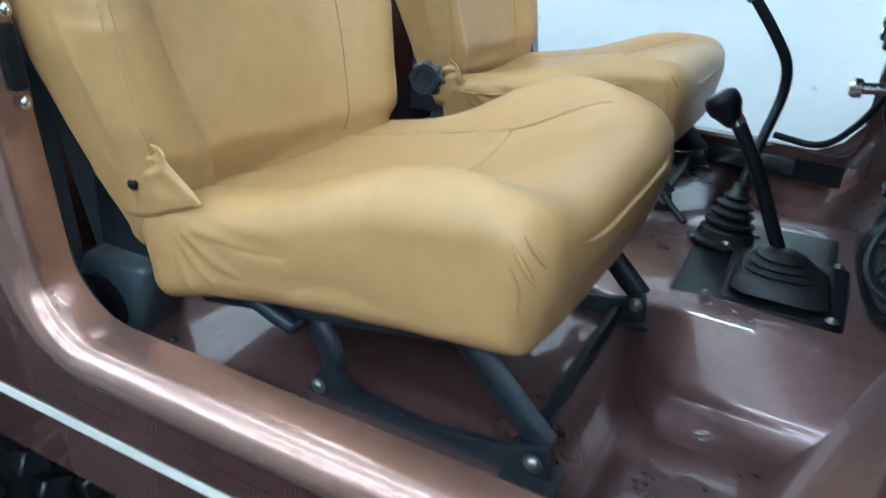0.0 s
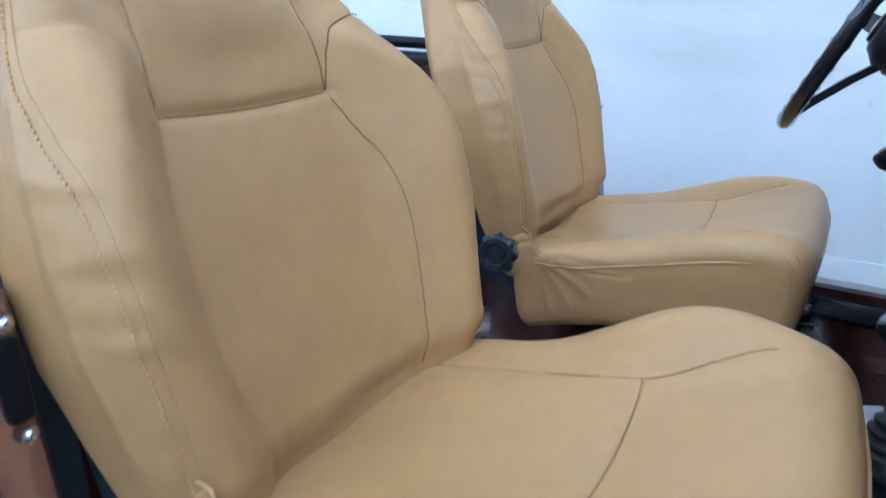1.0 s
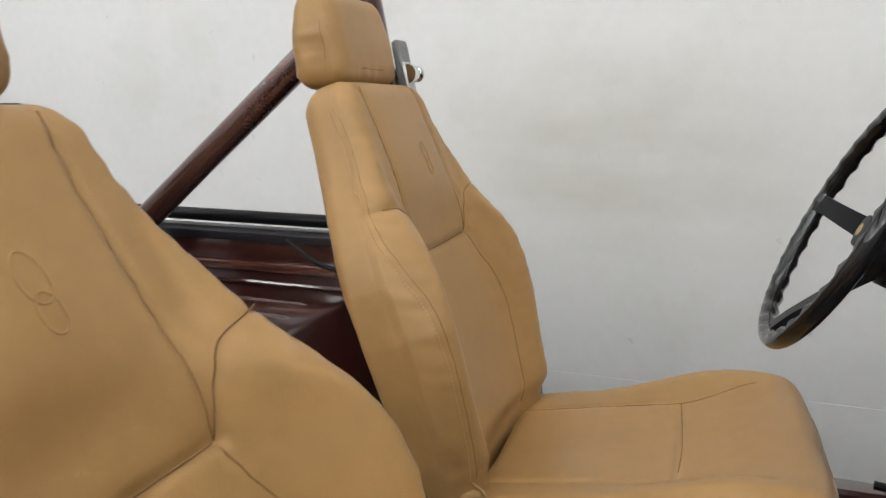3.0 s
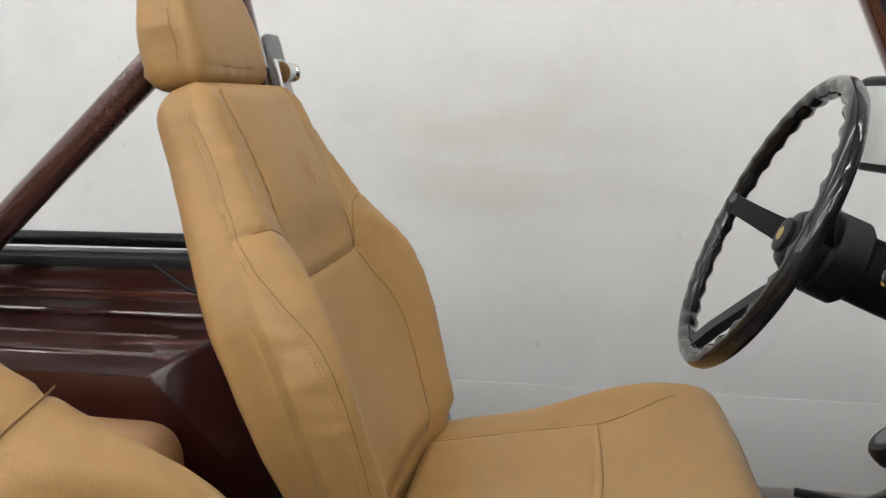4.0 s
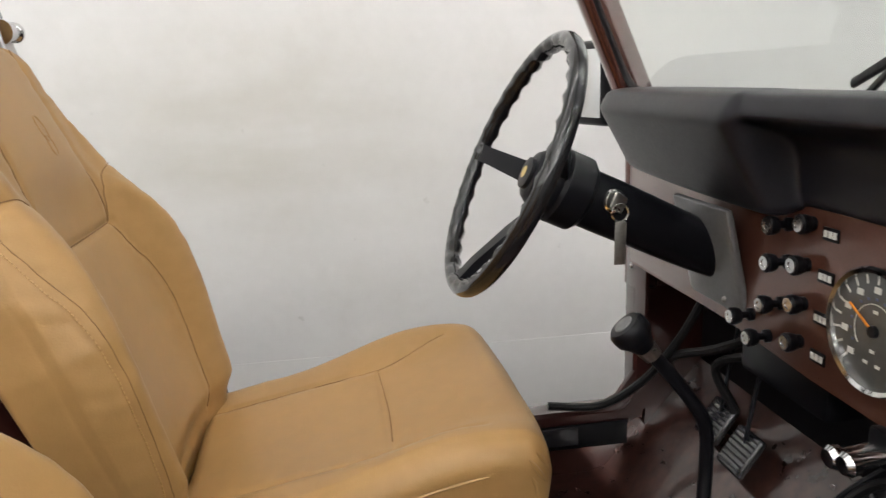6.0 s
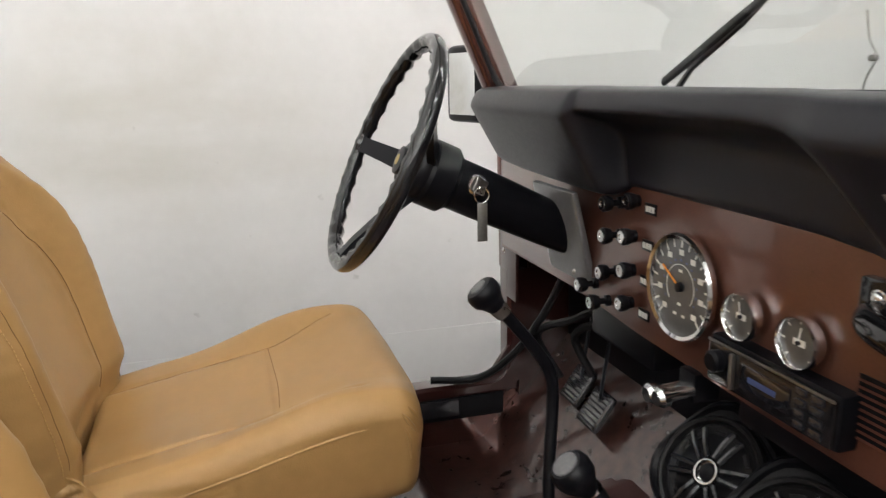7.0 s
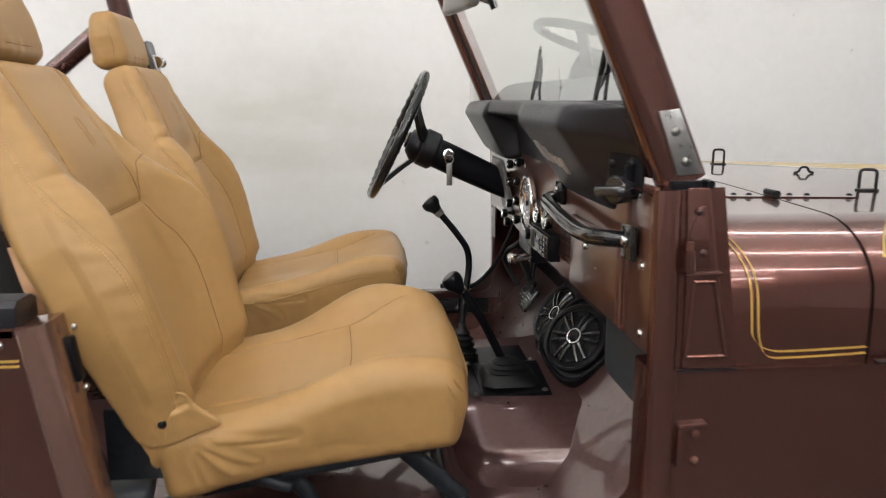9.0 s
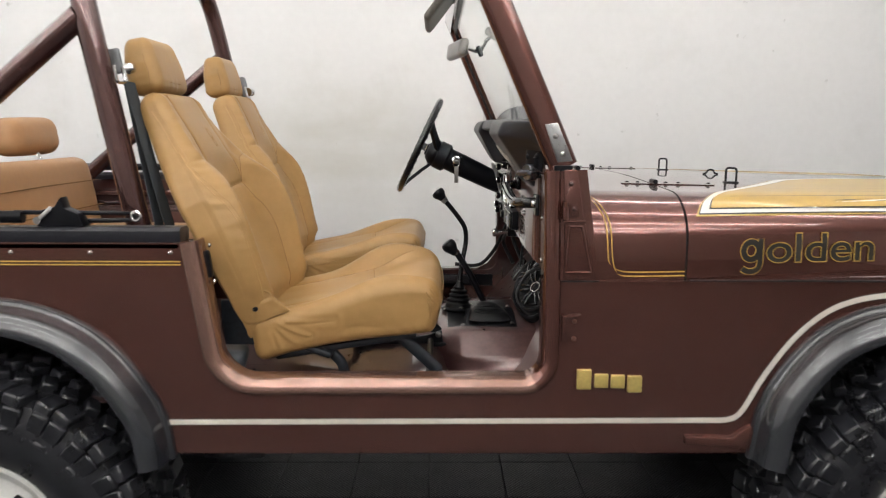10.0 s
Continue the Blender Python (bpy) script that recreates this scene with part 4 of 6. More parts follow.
def wheel():
    """One wheel at the origin, axle along y, outer face towards -y."""
    w = new("wheel")
    w.parent = car
    turn = pose(0, 0, 0, 90, 0, 0)   # lathe axis z to -y
    R = 0.425
    prof = [(0.195, -0.10), (0.222, -0.125), (0.30, -0.150), (0.365, -0.148), (0.395, -0.135), (0.402, -0.12), (0.402, 0.12), (0.395, 0.135), (0.365, 0.148), (0.30, 0.150), (0.222, 0.125), (0.195, 0.10)]
    part("tyre", lathe(prof, 72, turn, closed=True), TYREM, w, "black rubber mud tyre")
    lugs = []
    k = 22

    def lug(a, y, r, sx, sy, sz, tw=0, tip=0):
        b = box(-sx / 2, sx / 2, -sy / 2, sy / 2, -sz / 2, sz / 2, 0.004, 1)
        lugs.append(moved(b, Matrix.Rotation(a, 4, "Y") @ Matrix.Translation((0, y, r)) @ Matrix.Rotation(radians(tip), 4, "X") @ Matrix.Rotation(radians(tw), 4, "Z")))
    for i in range(k):
        a = 2 * math.pi * i / k
        for sy in (-1, 1):
            o = 0.0 if sy < 0 else 0.13
            # split shoulder blocks, alternately long and short, with a slit between their halves
            reach = 0.012 if i % 2 else 0.0
            for da, wd in ((-0.055, 0.043), (0.062, 0.046)):
                lug(a + o + da, sy * (0.112 + reach), R - 0.016, wd, 0.070, 0.030, sy * 9)
                lug(a + o + da + 0.004, sy * 0.146, R - 0.052 - 0.01 * (i % 2), wd - 0.002, 0.016, 0.062, 0, -sy * 13)
            # middle blocks
            for da, wd, yy in ((-0.03, 0.038, 0.045), (0.11, 0.036, 0.030)):
                lug(a + o + da, sy * yy, R - 0.014, wd, 0.050, 0.027, -sy * 26)
        lug(a + 0.03, -0.150, R - 0.095, 0.030, 0.008, 0.012, 0, 4)
    t = part("tread", joined(*lugs), TYREM, w, "chunky tread blocks")
    tagged(t, kind="stuff")
    rim = [(0.206, 0.122), (0.219, 0.124), (0.221, 0.114), (0.206, 0.100), (0.185, 0.03), (0.182, -0.10), (0.19, -0.12), (0.175, -0.12), (0.172, 0.0), (0.176, 0.02)]
    part("rim", lathe(rim, 56, turn, closed=True), RIM, w, "white steel wheel rim")
    disc = [(0.186, 0.06), (0.170, 0.090), (0.12, 0.108), (0.085, 0.10), (0.08, 0.075), (0.03, 0.075), (0.03, 0.065), (0.08, 0.065), (0.085, 0.085), (0.12, 0.095), (0.165, 0.075), (0.186, 0.05)]
    d = part("wheel_disc", lathe(disc, 56, turn, closed=True), RIM, w)
    for i in range(8):
        a = 2 * math.pi * i / 8
        o = soft_block((0.022, 0.012, 0.010), 0.0095, 4)
        moved(o, Matrix.Rotation(a, 4, "Y") @ Matrix.Translation((0, -0.098, 0.144)) @ Matrix.Rotation(radians(25), 4, "X"))
        part("wheel_slot", o, BLACK, w)
    part("hub_cap", lathe([(0.045, 0.06), (0.045, 0.105), (0.038, 0.118), (0.03, 0.12), (0.028, 0.136), (0.02, 0.142), (0, 0.142)], 24, turn), STEEL, w, "steel hub")
    for i in range(5):
        a = 2 * math.pi * i / 5
        part("wheel_nut", lathe([(0.011, 0.07), (0.011, 0.092), (0.007, 0.098), (0, 0.098)], 6, turn @ pose(0.062 * math.cos(a), 0.062 * math.sin(a), 0)), CHROME, w)
    return w


w1 = wheel()
w1.matrix_world = pose(0, 0.04, HUB)
for x, y, rz in ((WB, 0.04, 0), (0, W - 0.04, 180), (WB, W - 0.04, 180)):
    made = {}
    for o in (w1, *w1.children_recursive):
        made[o] = o.copy()
        scene.collection.objects.link(made[o])
        made[o].parent = made.get(o.parent, car)
    made[w1].matrix_basis = pose(x, y, HUB, 0, 37 if x else 0, rz)

# ---- front seats ----
CUSH = pose(0.888, 0, 0.918, 0, -9.5, 0)      # cushion: middle, tilted up to the front
HINGE = Vector((0.632, 0, 0.905))             # where the backrest meets the cushion
WIDTHS = ((-0.36, 0.216), (-0.31, 0.232), (-0.25, 0.247), (-0.18, 0.260), (-0.11, 0.270), (-0.04, 0.269), (0.04, 0.256), (0.09, 0.239), (0.15, 0.210), (0.20, 0.185), (0.26, 0.162), (0.36, 0.138))


# seams, seen from above on the cushion (x, side) and from the front on the backrest (side, z)
CUSH_SEAM = [(-0.23, 0.150), (-0.10, 0.150), (0.05, 0.142), (0.11, 0.155), (0.18, 0.178)]
CUSH_CROSS = [(0.05, 0.0), (0.05, 0.142)]
BACK_SEAM = [(0.55, -0.28), (0.60, -0.16), (0.585, -0.04), (0.466, 0.060), (0.545, 0.165), (0.66, 0.27), (0.74, 0.335)]
BACK_ARC = [(0.466, 0.060), (0.535, 0.102), (0.64, 0.128), (0.80, 0.139), (0.97, 0.143)]
BACK_CROSS = [(0.0, 0.057), (0.466, 0.060)]
TUCK_FOLDS = [(-0.17, 0.030, -0.10, -0.016), (-0.18, 0.022, -0.14, -0.030), (-0.15, 0.036, -0.03, 0.012), (-0.19, 0.012, -0.18, -0.04)]


def cushion_shape(p, rise=(0.04, 0.04), skirt=0.0):
    x, y, z = p
    ay = abs(y)
    d = 0.0026 * noise.noise(Vector((x * 9, y * 11, z * 7)))
    if z > 0.02 and ay < 0.21:
        g = min(line_gap(x, ay, CUSH_SEAM), line_gap(x, ay, CUSH_CROSS))
        d += 0.002 * (1 - math.exp(-g / 0.02)) - 0.0028 * math.exp(-(g / 0.0045) ** 2)
        # gathers that run off the seams
        d += 0.0016 * noise.noise(Vector((x * 55, ay * 12, 3))) * math.exp(-g / 0.02)
    if ay > 0.19:
        s = min(line_gap(x, z, [(fx, fz), (gx, gz)]) for fx, fz, gx, gz in TUCK_FOLDS)
        d -= 0.0024 * math.exp(-(s / 0.0060) ** 2) - 0.0012 * math.exp(-((s - 0.015) / 0.008) ** 2)
        # slack cloth on the sides, drawn forward and down
        d += 0.0026 * noise.noise(Vector((x * 9 + z * 9, z * 18 - x * 5, 5 + y))) * step(0.05, 0.0, z)
        # pull lines at the lower hem
        d += 0.0012 * noise.noise(Vector((x * 40 + z * 14, z * 9, 2))) * step(-0.02, -0.05, z)
    # side bolsters that rise to the front third, and a hollow middle
    if z > 0:
        z += ((rise[0] if y < 0 else rise[1]) * bell(ay, 0.205, 0.052) * (0.05 + 0.95 * bell(x, 0.095, 0.125)) - 0.016 * bell(ay, 0, 0.14) * (1 - bell(x, 0.25, 0.1)))
        z += 0.010 * bell(x, 0.19, 0.10) - 0.006 * step(0.20, 0.26, x)
    # narrower towards the back, rounded nose
    y *= 0.955 + 0.045 * step(-0.26, 0.0, x)
    x -= 0.016 * (ay / 0.25) ** 4 * step(0.10, 0.25, x)
    if z < 0.02:
        u = step(0.02, -0.045, z)
        x -= 0.020 * step(0.15, 0.26, x) * u
        y *= 1 - 0.015 * bell(x, 0.0, 0.2) * u
        z += (0.012 * bell(x, -0.02, 0.16) - 0.008 * step(-0.15, -0.26, x)) * u
    hang = skirt * min(0.0, p.z) * (1 - 0.35 * step(0.0, 0.25, x))
    return Vector((x, y + math.copysign(d, y) * step(0.17, 0.215, ay), z + hang + d * step(-0.04, 0.0, z)))


def half_width(z):
    """Half width of the backrest by height over its middle."""
    for (a, wa), (b, wb) in zip(WIDTHS, WIDTHS[1:]):
        if z <= b:
            t = max(0, min(1, (z - a) / (b - a)))
            return wa + (wb - wa) * t
    return WIDTHS[-1][1]


def back_shape(p, bolster=(0.056, 0.056), recede=0.024):
    x, y, z = p
    f = y / 0.24
    w = half_width(z)
    y = f * w * (1 - 0.045 * step(0.08, -0.14, z) * (f > 0))
    ay = abs(f)
    edge = step(0.62, 1.0, ay)
    low = 1 - step(0.095 - 0.16 * edge, 0.165 + 0.15 * edge, z)
    d = 0.0026 * noise.noise(Vector((x * 10, y * 9, z * 9 + 3)))
    if x > 0:
        if x > 0.02:
            g = min(line_gap(ay * 0.24, z, [(a * 0.24, b) for a, b in BACK_SEAM]), line_gap(ay * 0.24, z, [(a * 0.24, b) for a, b in BACK_ARC]))
            g2 = line_gap(ay * 0.24, z, [(a * 0.24, b) for a, b in BACK_CROSS])
            d += 0.003 * (1 - math.exp(-g / 0.022)) - 0.003 * math.exp(-(g / 0.0045) ** 2)
            d += 0.004 * (1 - math.exp(-g2 / 0.03)) - 0.005 * math.exp(-(g2 / 0.006) ** 2)
            d += 0.0020 * noise.noise(Vector((ay * 5, z * 60, 3 + math.copysign(2, y)))) * math.exp(-g / 0.016)
        x += low * ((bolster[0] if y < 0 else bolster[1]) * bell(ay, 0.82, 0.22) * (0.45 + 0.55 * bell(z, -0.03, 0.19)) - 0.012 * bell(ay, 0, 0.45))
        x += 0.006 * bell(z, 0.22, 0.09) * (1 - ay ** 2)
        x -= 0.03 * step(-0.24, -0.33, z) + recede * step(0.06, 0.34, z)
    else:
        x *= 0.30 + 0.75 * step(-0.20, 0.30, z)
    # gathered puckers across the side seam, closest above the bolster's middle
    if ay > 0.7:
        d += 0.0030 * noise.noise(Vector((x * 10, y * 6, z * 62 + x * 26))) * bell(p.x, 0.034, 0.020) * (0.4 + 0.6 * step(-0.18, 0.02, z))
        d += 0.0042 * noise.noise(Vector((x * 14, 4, z * 24 + x * 18))) * step(0.8, 1.0, ay) * (1 - step(-0.26, -0.14, z))
    # slack at the foot of the cover
    d += 0.0065 * noise.noise(Vector((x * 8, y * 9 + z * 9, z * 42))) * (1 - step(-0.30, -0.19, z))
    return Vector((x + d, y + math.copysign(d, y) * 0.6, z))


def head_shape(p):
    x, y, z = p
    y *= 1 - 0.10 * step(0.0, 0.07, z)
    x *= 1.0 - 0.22 * step(-0.02, 0.07, z)
    x += 0.10 * (-z) * 0.35
    d = 0.002 * noise.noise(Vector((x * 20, y * 14, z * 18 + 9)))
    # gathers over the lower seam and down the sides
    d += 0.0022 * noise.noise(Vector((y * 70, x * 20, z * 10))) * bell(p.z, -0.055, 0.014)
    d -= 0.0022 * bell(p.z, -0.05, 0.004) * step(0.03, 0.05, abs(p.x) + 0.02)
    d += 0.0018 * noise.noise(Vector((x * 16, y * 10, z * 60))) * step(0.085, 0.110, abs(y))
    return Vector((x + d, y + math.copysign(d, y), z))


def along(shape, m, pts, off=0.0006, steps=6):
    """Points on a shaped face."""
    out = []
    for q in smooth_path(pts, steps):
        out.append(m @ (shape(q) + Vector((off if abs(q.x) > abs(q.z) else 0, 0, 0))))
    return out


def seam(pts, parent, mat=None, r=0.0008, name="seam"):
    return part(name, tube(pts, r, 6), mat or SEAM, parent)


def stitches(pts, parent, r=0.0011):
    """A row of short stitches along points."""
    bits = []
    run, keep = 0, []
    for a, b in zip(pts, pts[1:]):
        run += (b - a).length
        keep.append((a, b))
        if run > 0.0055:
            bits.append(tube([keep[0][0], keep[0][0].lerp(keep[-1][1], 0.6)], r, 5))
            run, keep = 0, []
    if bits:
        tagged(part("stitching", joined(*bits), STITCH, parent), kind="stuff")


def front_seat(label, at, lean, shift=(0, 0), rise=(0.04, 0.04), flap=1.0, bolster=(0.056, 0.056), skirt=0.0, drop=0.0):
    s = thing("front_bucket_chair", label, "car seat", "front seats", at)
    BACK = Matrix.Translation(HINGE) @ pose(0, 0, 0, 0, -lean, 0) @ pose(-0.018 + shift[0], 0, 0.325 + shift[1])
    def cshape(p):
        return cushion_shape(p, rise, skirt)
    def bshape(p):
        return back_shape(p, bolster, 0.010 if drop else 0.026)
    HB = (0.05, 0.24, 0.352)
    HC = (0.256, 0.245, 0.060)
    cu = part("cushion", moved(shaped(fine_block(HC, 0.030, (104, 84, 32)), cshape), CUSH), TAN, s, sharp=80)
    ba = part("backrest", moved(shaped(fine_block(HB, 0.040, (28, 84, 160)), bshape), BACK), TAN, s, sharp=80)
    HEAD = BACK @ pose(-0.006, 0, 0.428, 0, 13, 0)
    he = part("headrest", moved(shaped(fine_block((0.047, 0.113, 0.075), 0.030, (24, 44, 32)), head_shape), HEAD), TAN, s, sharp=80)
    for y in (-0.05, 0.05):
        part("headrest_post", tube([HEAD @ Vector((0, y, -0.06)), BACK @ Vector((0.0, y, 0.33))], 0.006, 8), CHROME, s)
    # seams of the cushion: middle panel, cross seam, side piping
    top = 0.060
    def on_c(pts, off=0.0009):
        return [CUSH @ (cshape(q) + Vector((0, 0, off))) for q in smooth_path([(x, y, top) for x, y in pts], 8)]
    for sy in (-1, 1):
        if sy > 0:
            seam(on_c([(-0.23, sy * 0.150), (-0.10, sy * 0.150), (0.05, sy * 0.142), (0.11, sy * 0.155), (0.18, sy * 0.178)]), cu)
        # edge seam between top and side
        e = [CUSH @ (cshape(q)) for q in smooth_path([(-0.20, sy * 0.2425, 0.030), (-0.1, sy * 0.2425, 0.028), (0.05, sy * 0.2425, 0.026), (0.16, sy * 0.242, 0.024), (0.215, sy * 0.230, 0.022)], 12)]
        if sy > 0 or flap < 1:
            seam([q + Vector((0, sy * 0.0012, 0)) for q in e], cu, TAN, 0.0030, "piping")
            seam([q + Vector((0, sy * 0.0006, -0.0045)) for q in e], cu)
    seam(on_c([(0.052, -0.10), (0.053, -0.07), (0.055, 0), (0.053, 0.07), (0.05, 0.142)]), cu)
    e = [CUSH @ (cshape(q)) for q in smooth_path([(0.250, -0.215, 0.026), (0.2555, -0.12, 0.026), (0.2555, 0, 0.026), (0.2555, 0.12, 0.026), (0.250, 0.215, 0.026)], 12)]
    seam([q + Vector((0.0012, 0, 0)) for q in e], cu, TAN, 0.0030, "piping")
    seam([q + Vector((0.0006, 0, -0.0045)) for q in e], cu)
    # crisp pleats where the cover turns the front corners
    for sy in (-1, 1):
        for a0, z0, a1, z1, r in ((84, 0.044, 48, 0.006, 0.0034), (62, 0.053, 30, 0.022, 0.0030), (88, 0.022, 66, -0.016, 0.0026)):
            run = []
            for k in range(13):
                a, z = radians(a0 + (a1 - a0) * k / 12), z0 + (z1 - z0) * k / 12
                run.append(CUSH @ cshape(Vector((0.226 + 0.0295 * math.cos(a), sy * (0.215 + 0.0295 * math.sin(a)), z))))
            part("pleat", tube(run, [0.0004 + r * math.sin(math.pi * k / 12) ** 0.8 for k in range(13)], 8), TAN, cu)
    # seams of the backrest
    fx = HB[0]
    def on_b(pts, off=0.0012):
        return [BACK @ (bshape(q) + Vector((off, 0, 0))) for q in smooth_path([(fx, f * 0.24, z) for f, z in pts], 8)]
    for sy in (-1, 1):
        # towards the door the lower seam hides in the fold of the bolster
        seam(on_b([(sy * a, b) for a, b in (BACK_SEAM if sy > 0 else BACK_SEAM[3:])]), ba)
        if sy > 0 or drop > 0:
            seam(on_b([(sy * a, b) for a, b in (BACK_ARC if sy > 0 else BACK_ARC[2:])]), ba)
        # long side seam with a row of stitches
        edge = ((-0.26, 60), (-0.17, 70), (-0.08, 72), (0.0, 65), (0.06, 50), (0.11, 34), (0.17, 26), (0.25, 22), (0.31, 12))
        sp = [(0.01 + 0.04 * math.sin(radians(a)), sy * (0.20 + 0.04 * math.cos(radians(a))), z) for z, a in edge]
        pts = [BACK @ (bshape(q) + Vector((0, sy * 0.0006, 0))) for q in smooth_path(sp, 40)]
        seam(pts[::4] + [pts[-1]], ba, None if drop else TAN, 0.0005)
        sp2 = [(0.01 + 0.04 * math.sin(radians(a - 11)), sy * (0.20 + 0.04 * math.cos(radians(a - 11))), z) for z, a in edge]
        stitches([BACK @ (bshape(q) + Vector((0, sy * 0.0008, 0))) for q in smooth_path(sp2, 60)], ba)
    seam(on_b([(-0.466, 0.060), (-0.3, 0.0585), (0, 0.057), (0.3, 0.0585), (0.466, 0.060)], 0.0012), ba)
    # pressed round mark on the upper back
    for z, r in ((0.215, 0.019), (0.190, 0.015)):
        ringp = [BACK @ (bshape(Vector((fx, 0.032 + r * 0.8 * math.cos(a), z + r * math.sin(a)))) + Vector((0.0001, 0, 0))) for a in [i * math.pi / 10 for i in range(20)]]
        part("pressed_mark", tube(ringp, 0.0011, 6, closed=True), TAN, ba)
    # headrest seams
    for sy in (-1, 1):
        hp = [(0.016, sy * 0.1125, -0.05), (0.022, sy * 0.1125, 0.0), (0.014, sy * 0.110, 0.05), (-0.01, sy * 0.096, 0.066)]
        seam([HEAD @ head_shape(q) for q in smooth_path(hp, 8)], he)
    hp = [(0.036, -0.097, -0.053), (0.046, -0.05, -0.048), (0.0465, 0, -0.048), (0.046, 0.05, -0.048), (0.036, 0.097, -0.053)]
    seam([HEAD @ head_shape(q) for q in smooth_path(hp, 8)], he)
    # loose cover flaps at the joint between backrest and cushion
    upper = smooth_path([(0.588, 0, 1.016), (0.635, 0, 1.012), (0.684, 0, 1.006), (0.712, 0, 0.982), (0.740, 0, 0.957)], 8)
    lower = smooth_path([(0.606, 0, 0.960), (0.622, 0, 0.916), (0.652, 0, 0.914), (0.700, 0, 0.936), (0.740, 0, 0.953)], 8)
    for sy in (-1, 1):
        far = flap if sy < 0 else 0.36
        rows = []
        for i, (a, b) in enumerate(zip(upper, lower)):
            u = i / (len(upper) - 1)
            row = []
            for j in range(25):
                k = j / 24
                q = a.lerp(b, k)
                fold = min(line_gap(q.x, q.z, [(0.600, 0.992), (0.640, 0.998), (0.684, 0.999)]), line_gap(q.x, q.z, [(0.648, 0.968), (0.668, 0.984), (0.690, 0.991)]) / 0.8)
                out = 0.239 + 0.006 * math.sin(k * math.pi) * (1 - u) - 0.03 * (1 - step(0.0, 0.12, u)) ** 2 - 0.004 * step(0.5, 1.0, u) - (0.014 - 0.011 * step(0.2, 0.5, u)) * (1 - step(0.0, 0.14, k)) - 0.010 * step(0.86, 1.0, k) * (1 - 0.5 * u)
                out += 0.0022 * noise.noise(Vector((q.x * 45 + q.z * 20, 3, q.z * 45))) - 0.007 * math.exp(-(fold / 0.005) ** 2) + 0.002 * math.exp(-((fold - 0.011) / 0.006) ** 2)
                row.append(Vector((0.62 + (q.x - 0.62) * far, sy * (out - 0.03 * (1 - flap)), q.z - drop * (0.4 + 0.6 * u))))
            rows.append(row)
        part("cover_flap", thick_sheet(rows, 0.003), TAN, s, sharp=80)
        screw("snap", (0.62 + 0.034 * far, sy * (0.2440 - 0.03 * (1 - flap)), 0.962 - 0.6 * drop), (0, sy, 0), 0.0085, s, BLACK, "small dark snap")
    # steel seat pan and folding brackets
    part("seat_pan", moved(box(-0.21, 0.17, -0.20, 0.20, -0.074, -0.055, 0.008), CUSH), BLUESTEEL, s, "dark steel seat pan")
    part("recliner", box(0.56, 0.66, -0.222, -0.214, 0.86, 0.98, 0.004), BLUESTEEL, s)
    for y in (-0.19, 0.19):
        br = part("seat_bracket", joined(
            prism([(0.845, 0.742), (0.86, 0.775), (0.885, 0.778), (0.92, 0.764), (1.00, 0.758), (1.09, 0.770), (1.135, 0.785), (1.14, 0.745), (1.10, 0.738)], y - 0.006, y + 0.006, "y", 0.003)), BLUESTEEL, s, "black steel seat mounting bracket")
        part("front_strut", tube([(1.125, y + 0.014, 0.775), (1.02, y + 0.014, 0.875)], 0.016, 8, flat=0.45), BLUESTEEL, s)
        part("rear_strut", tube(smooth_path([(0.872, y + 0.014, 0.768), (0.862, y + 0.014, 0.80), (0.835, y + 0.014, 0.832), (0.83, y + 0.014, 0.865)], 4), 0.014, 8, flat=0.45), BLUESTEEL, s)
        part("front_foot", box(1.09, 1.15, y - 0.022, y + 0.022, 0.736, 0.748, 0.004), BLUESTEEL, s)
        screw("pivot_bolt", (1.125, y - 0.020, 0.776), (0, -1, 0), 0.011, s, STEEL)
        screw("pivot_bolt", (0.873, y - 0.020, 0.768), (0, -1, 0), 0.010, s, STEEL)
    part("cross_tube", tube([(1.10, -0.19, 0.752), (1.10, 0.19, 0.752)], 0.010, 8), BLUESTEEL, s)
    part("tilt_lever", moved(soft_block((0.045, 0.028, 0.010), 0.009, 5), pose(0.80, -0.19, 0.842, 0, 20, 0)), BLUESTEEL, s, "dark seat tilt lever")
    # round fluted recliner knob towards the middle of the car
    return s


def recliner_knob(at, parent):
    n = 48
    secs = []
    for r, h in ((0.0, 0.0), (0.030, 0.0), (0.034, 0.004), (0.034, 0.020), (0.029, 0.026), (0.020, 0.026), (0.018, 0.022), (0.0, 0.022)):
        secs.append([Vector((max(r, 1e-4) * (1 + (0.10 if 0.03 < r else 0.0) * math.cos(8 * j * 2 * math.pi / n)) * math.cos(j * 2 * math.pi / n), max(r, 1e-4) * (1 + (0.10 if 0.03 < r else 0.0) * math.cos(8 * j * 2 * math.pi / n)) * math.sin(j * 2 * math.pi / n), h)) for j in range(n)])
    return part("recliner_knob", moved(rings(secs), aim(at, (0.15, -1, 0.1))), BLUESTEEL, parent, "fluted black recliner knob")


pseat = front_seat("tan vinyl passenger seat with fitted cover and headrest", (0, 0.338, 0), 22.8, (0.019, -0.021), (0.042, 0.062), 1.0, (0.058, 0.084))
dseat = front_seat("tan vinyl driver seat with fitted cover and headrest", (-0.066, 1.182, 0.0), 19.8, (0, 0), (0.026, 0.030), 0.74, (0.056, 0.056), 0.62, 0.05)
recliner_knob((0.640, -0.292, 0.945), dseat)


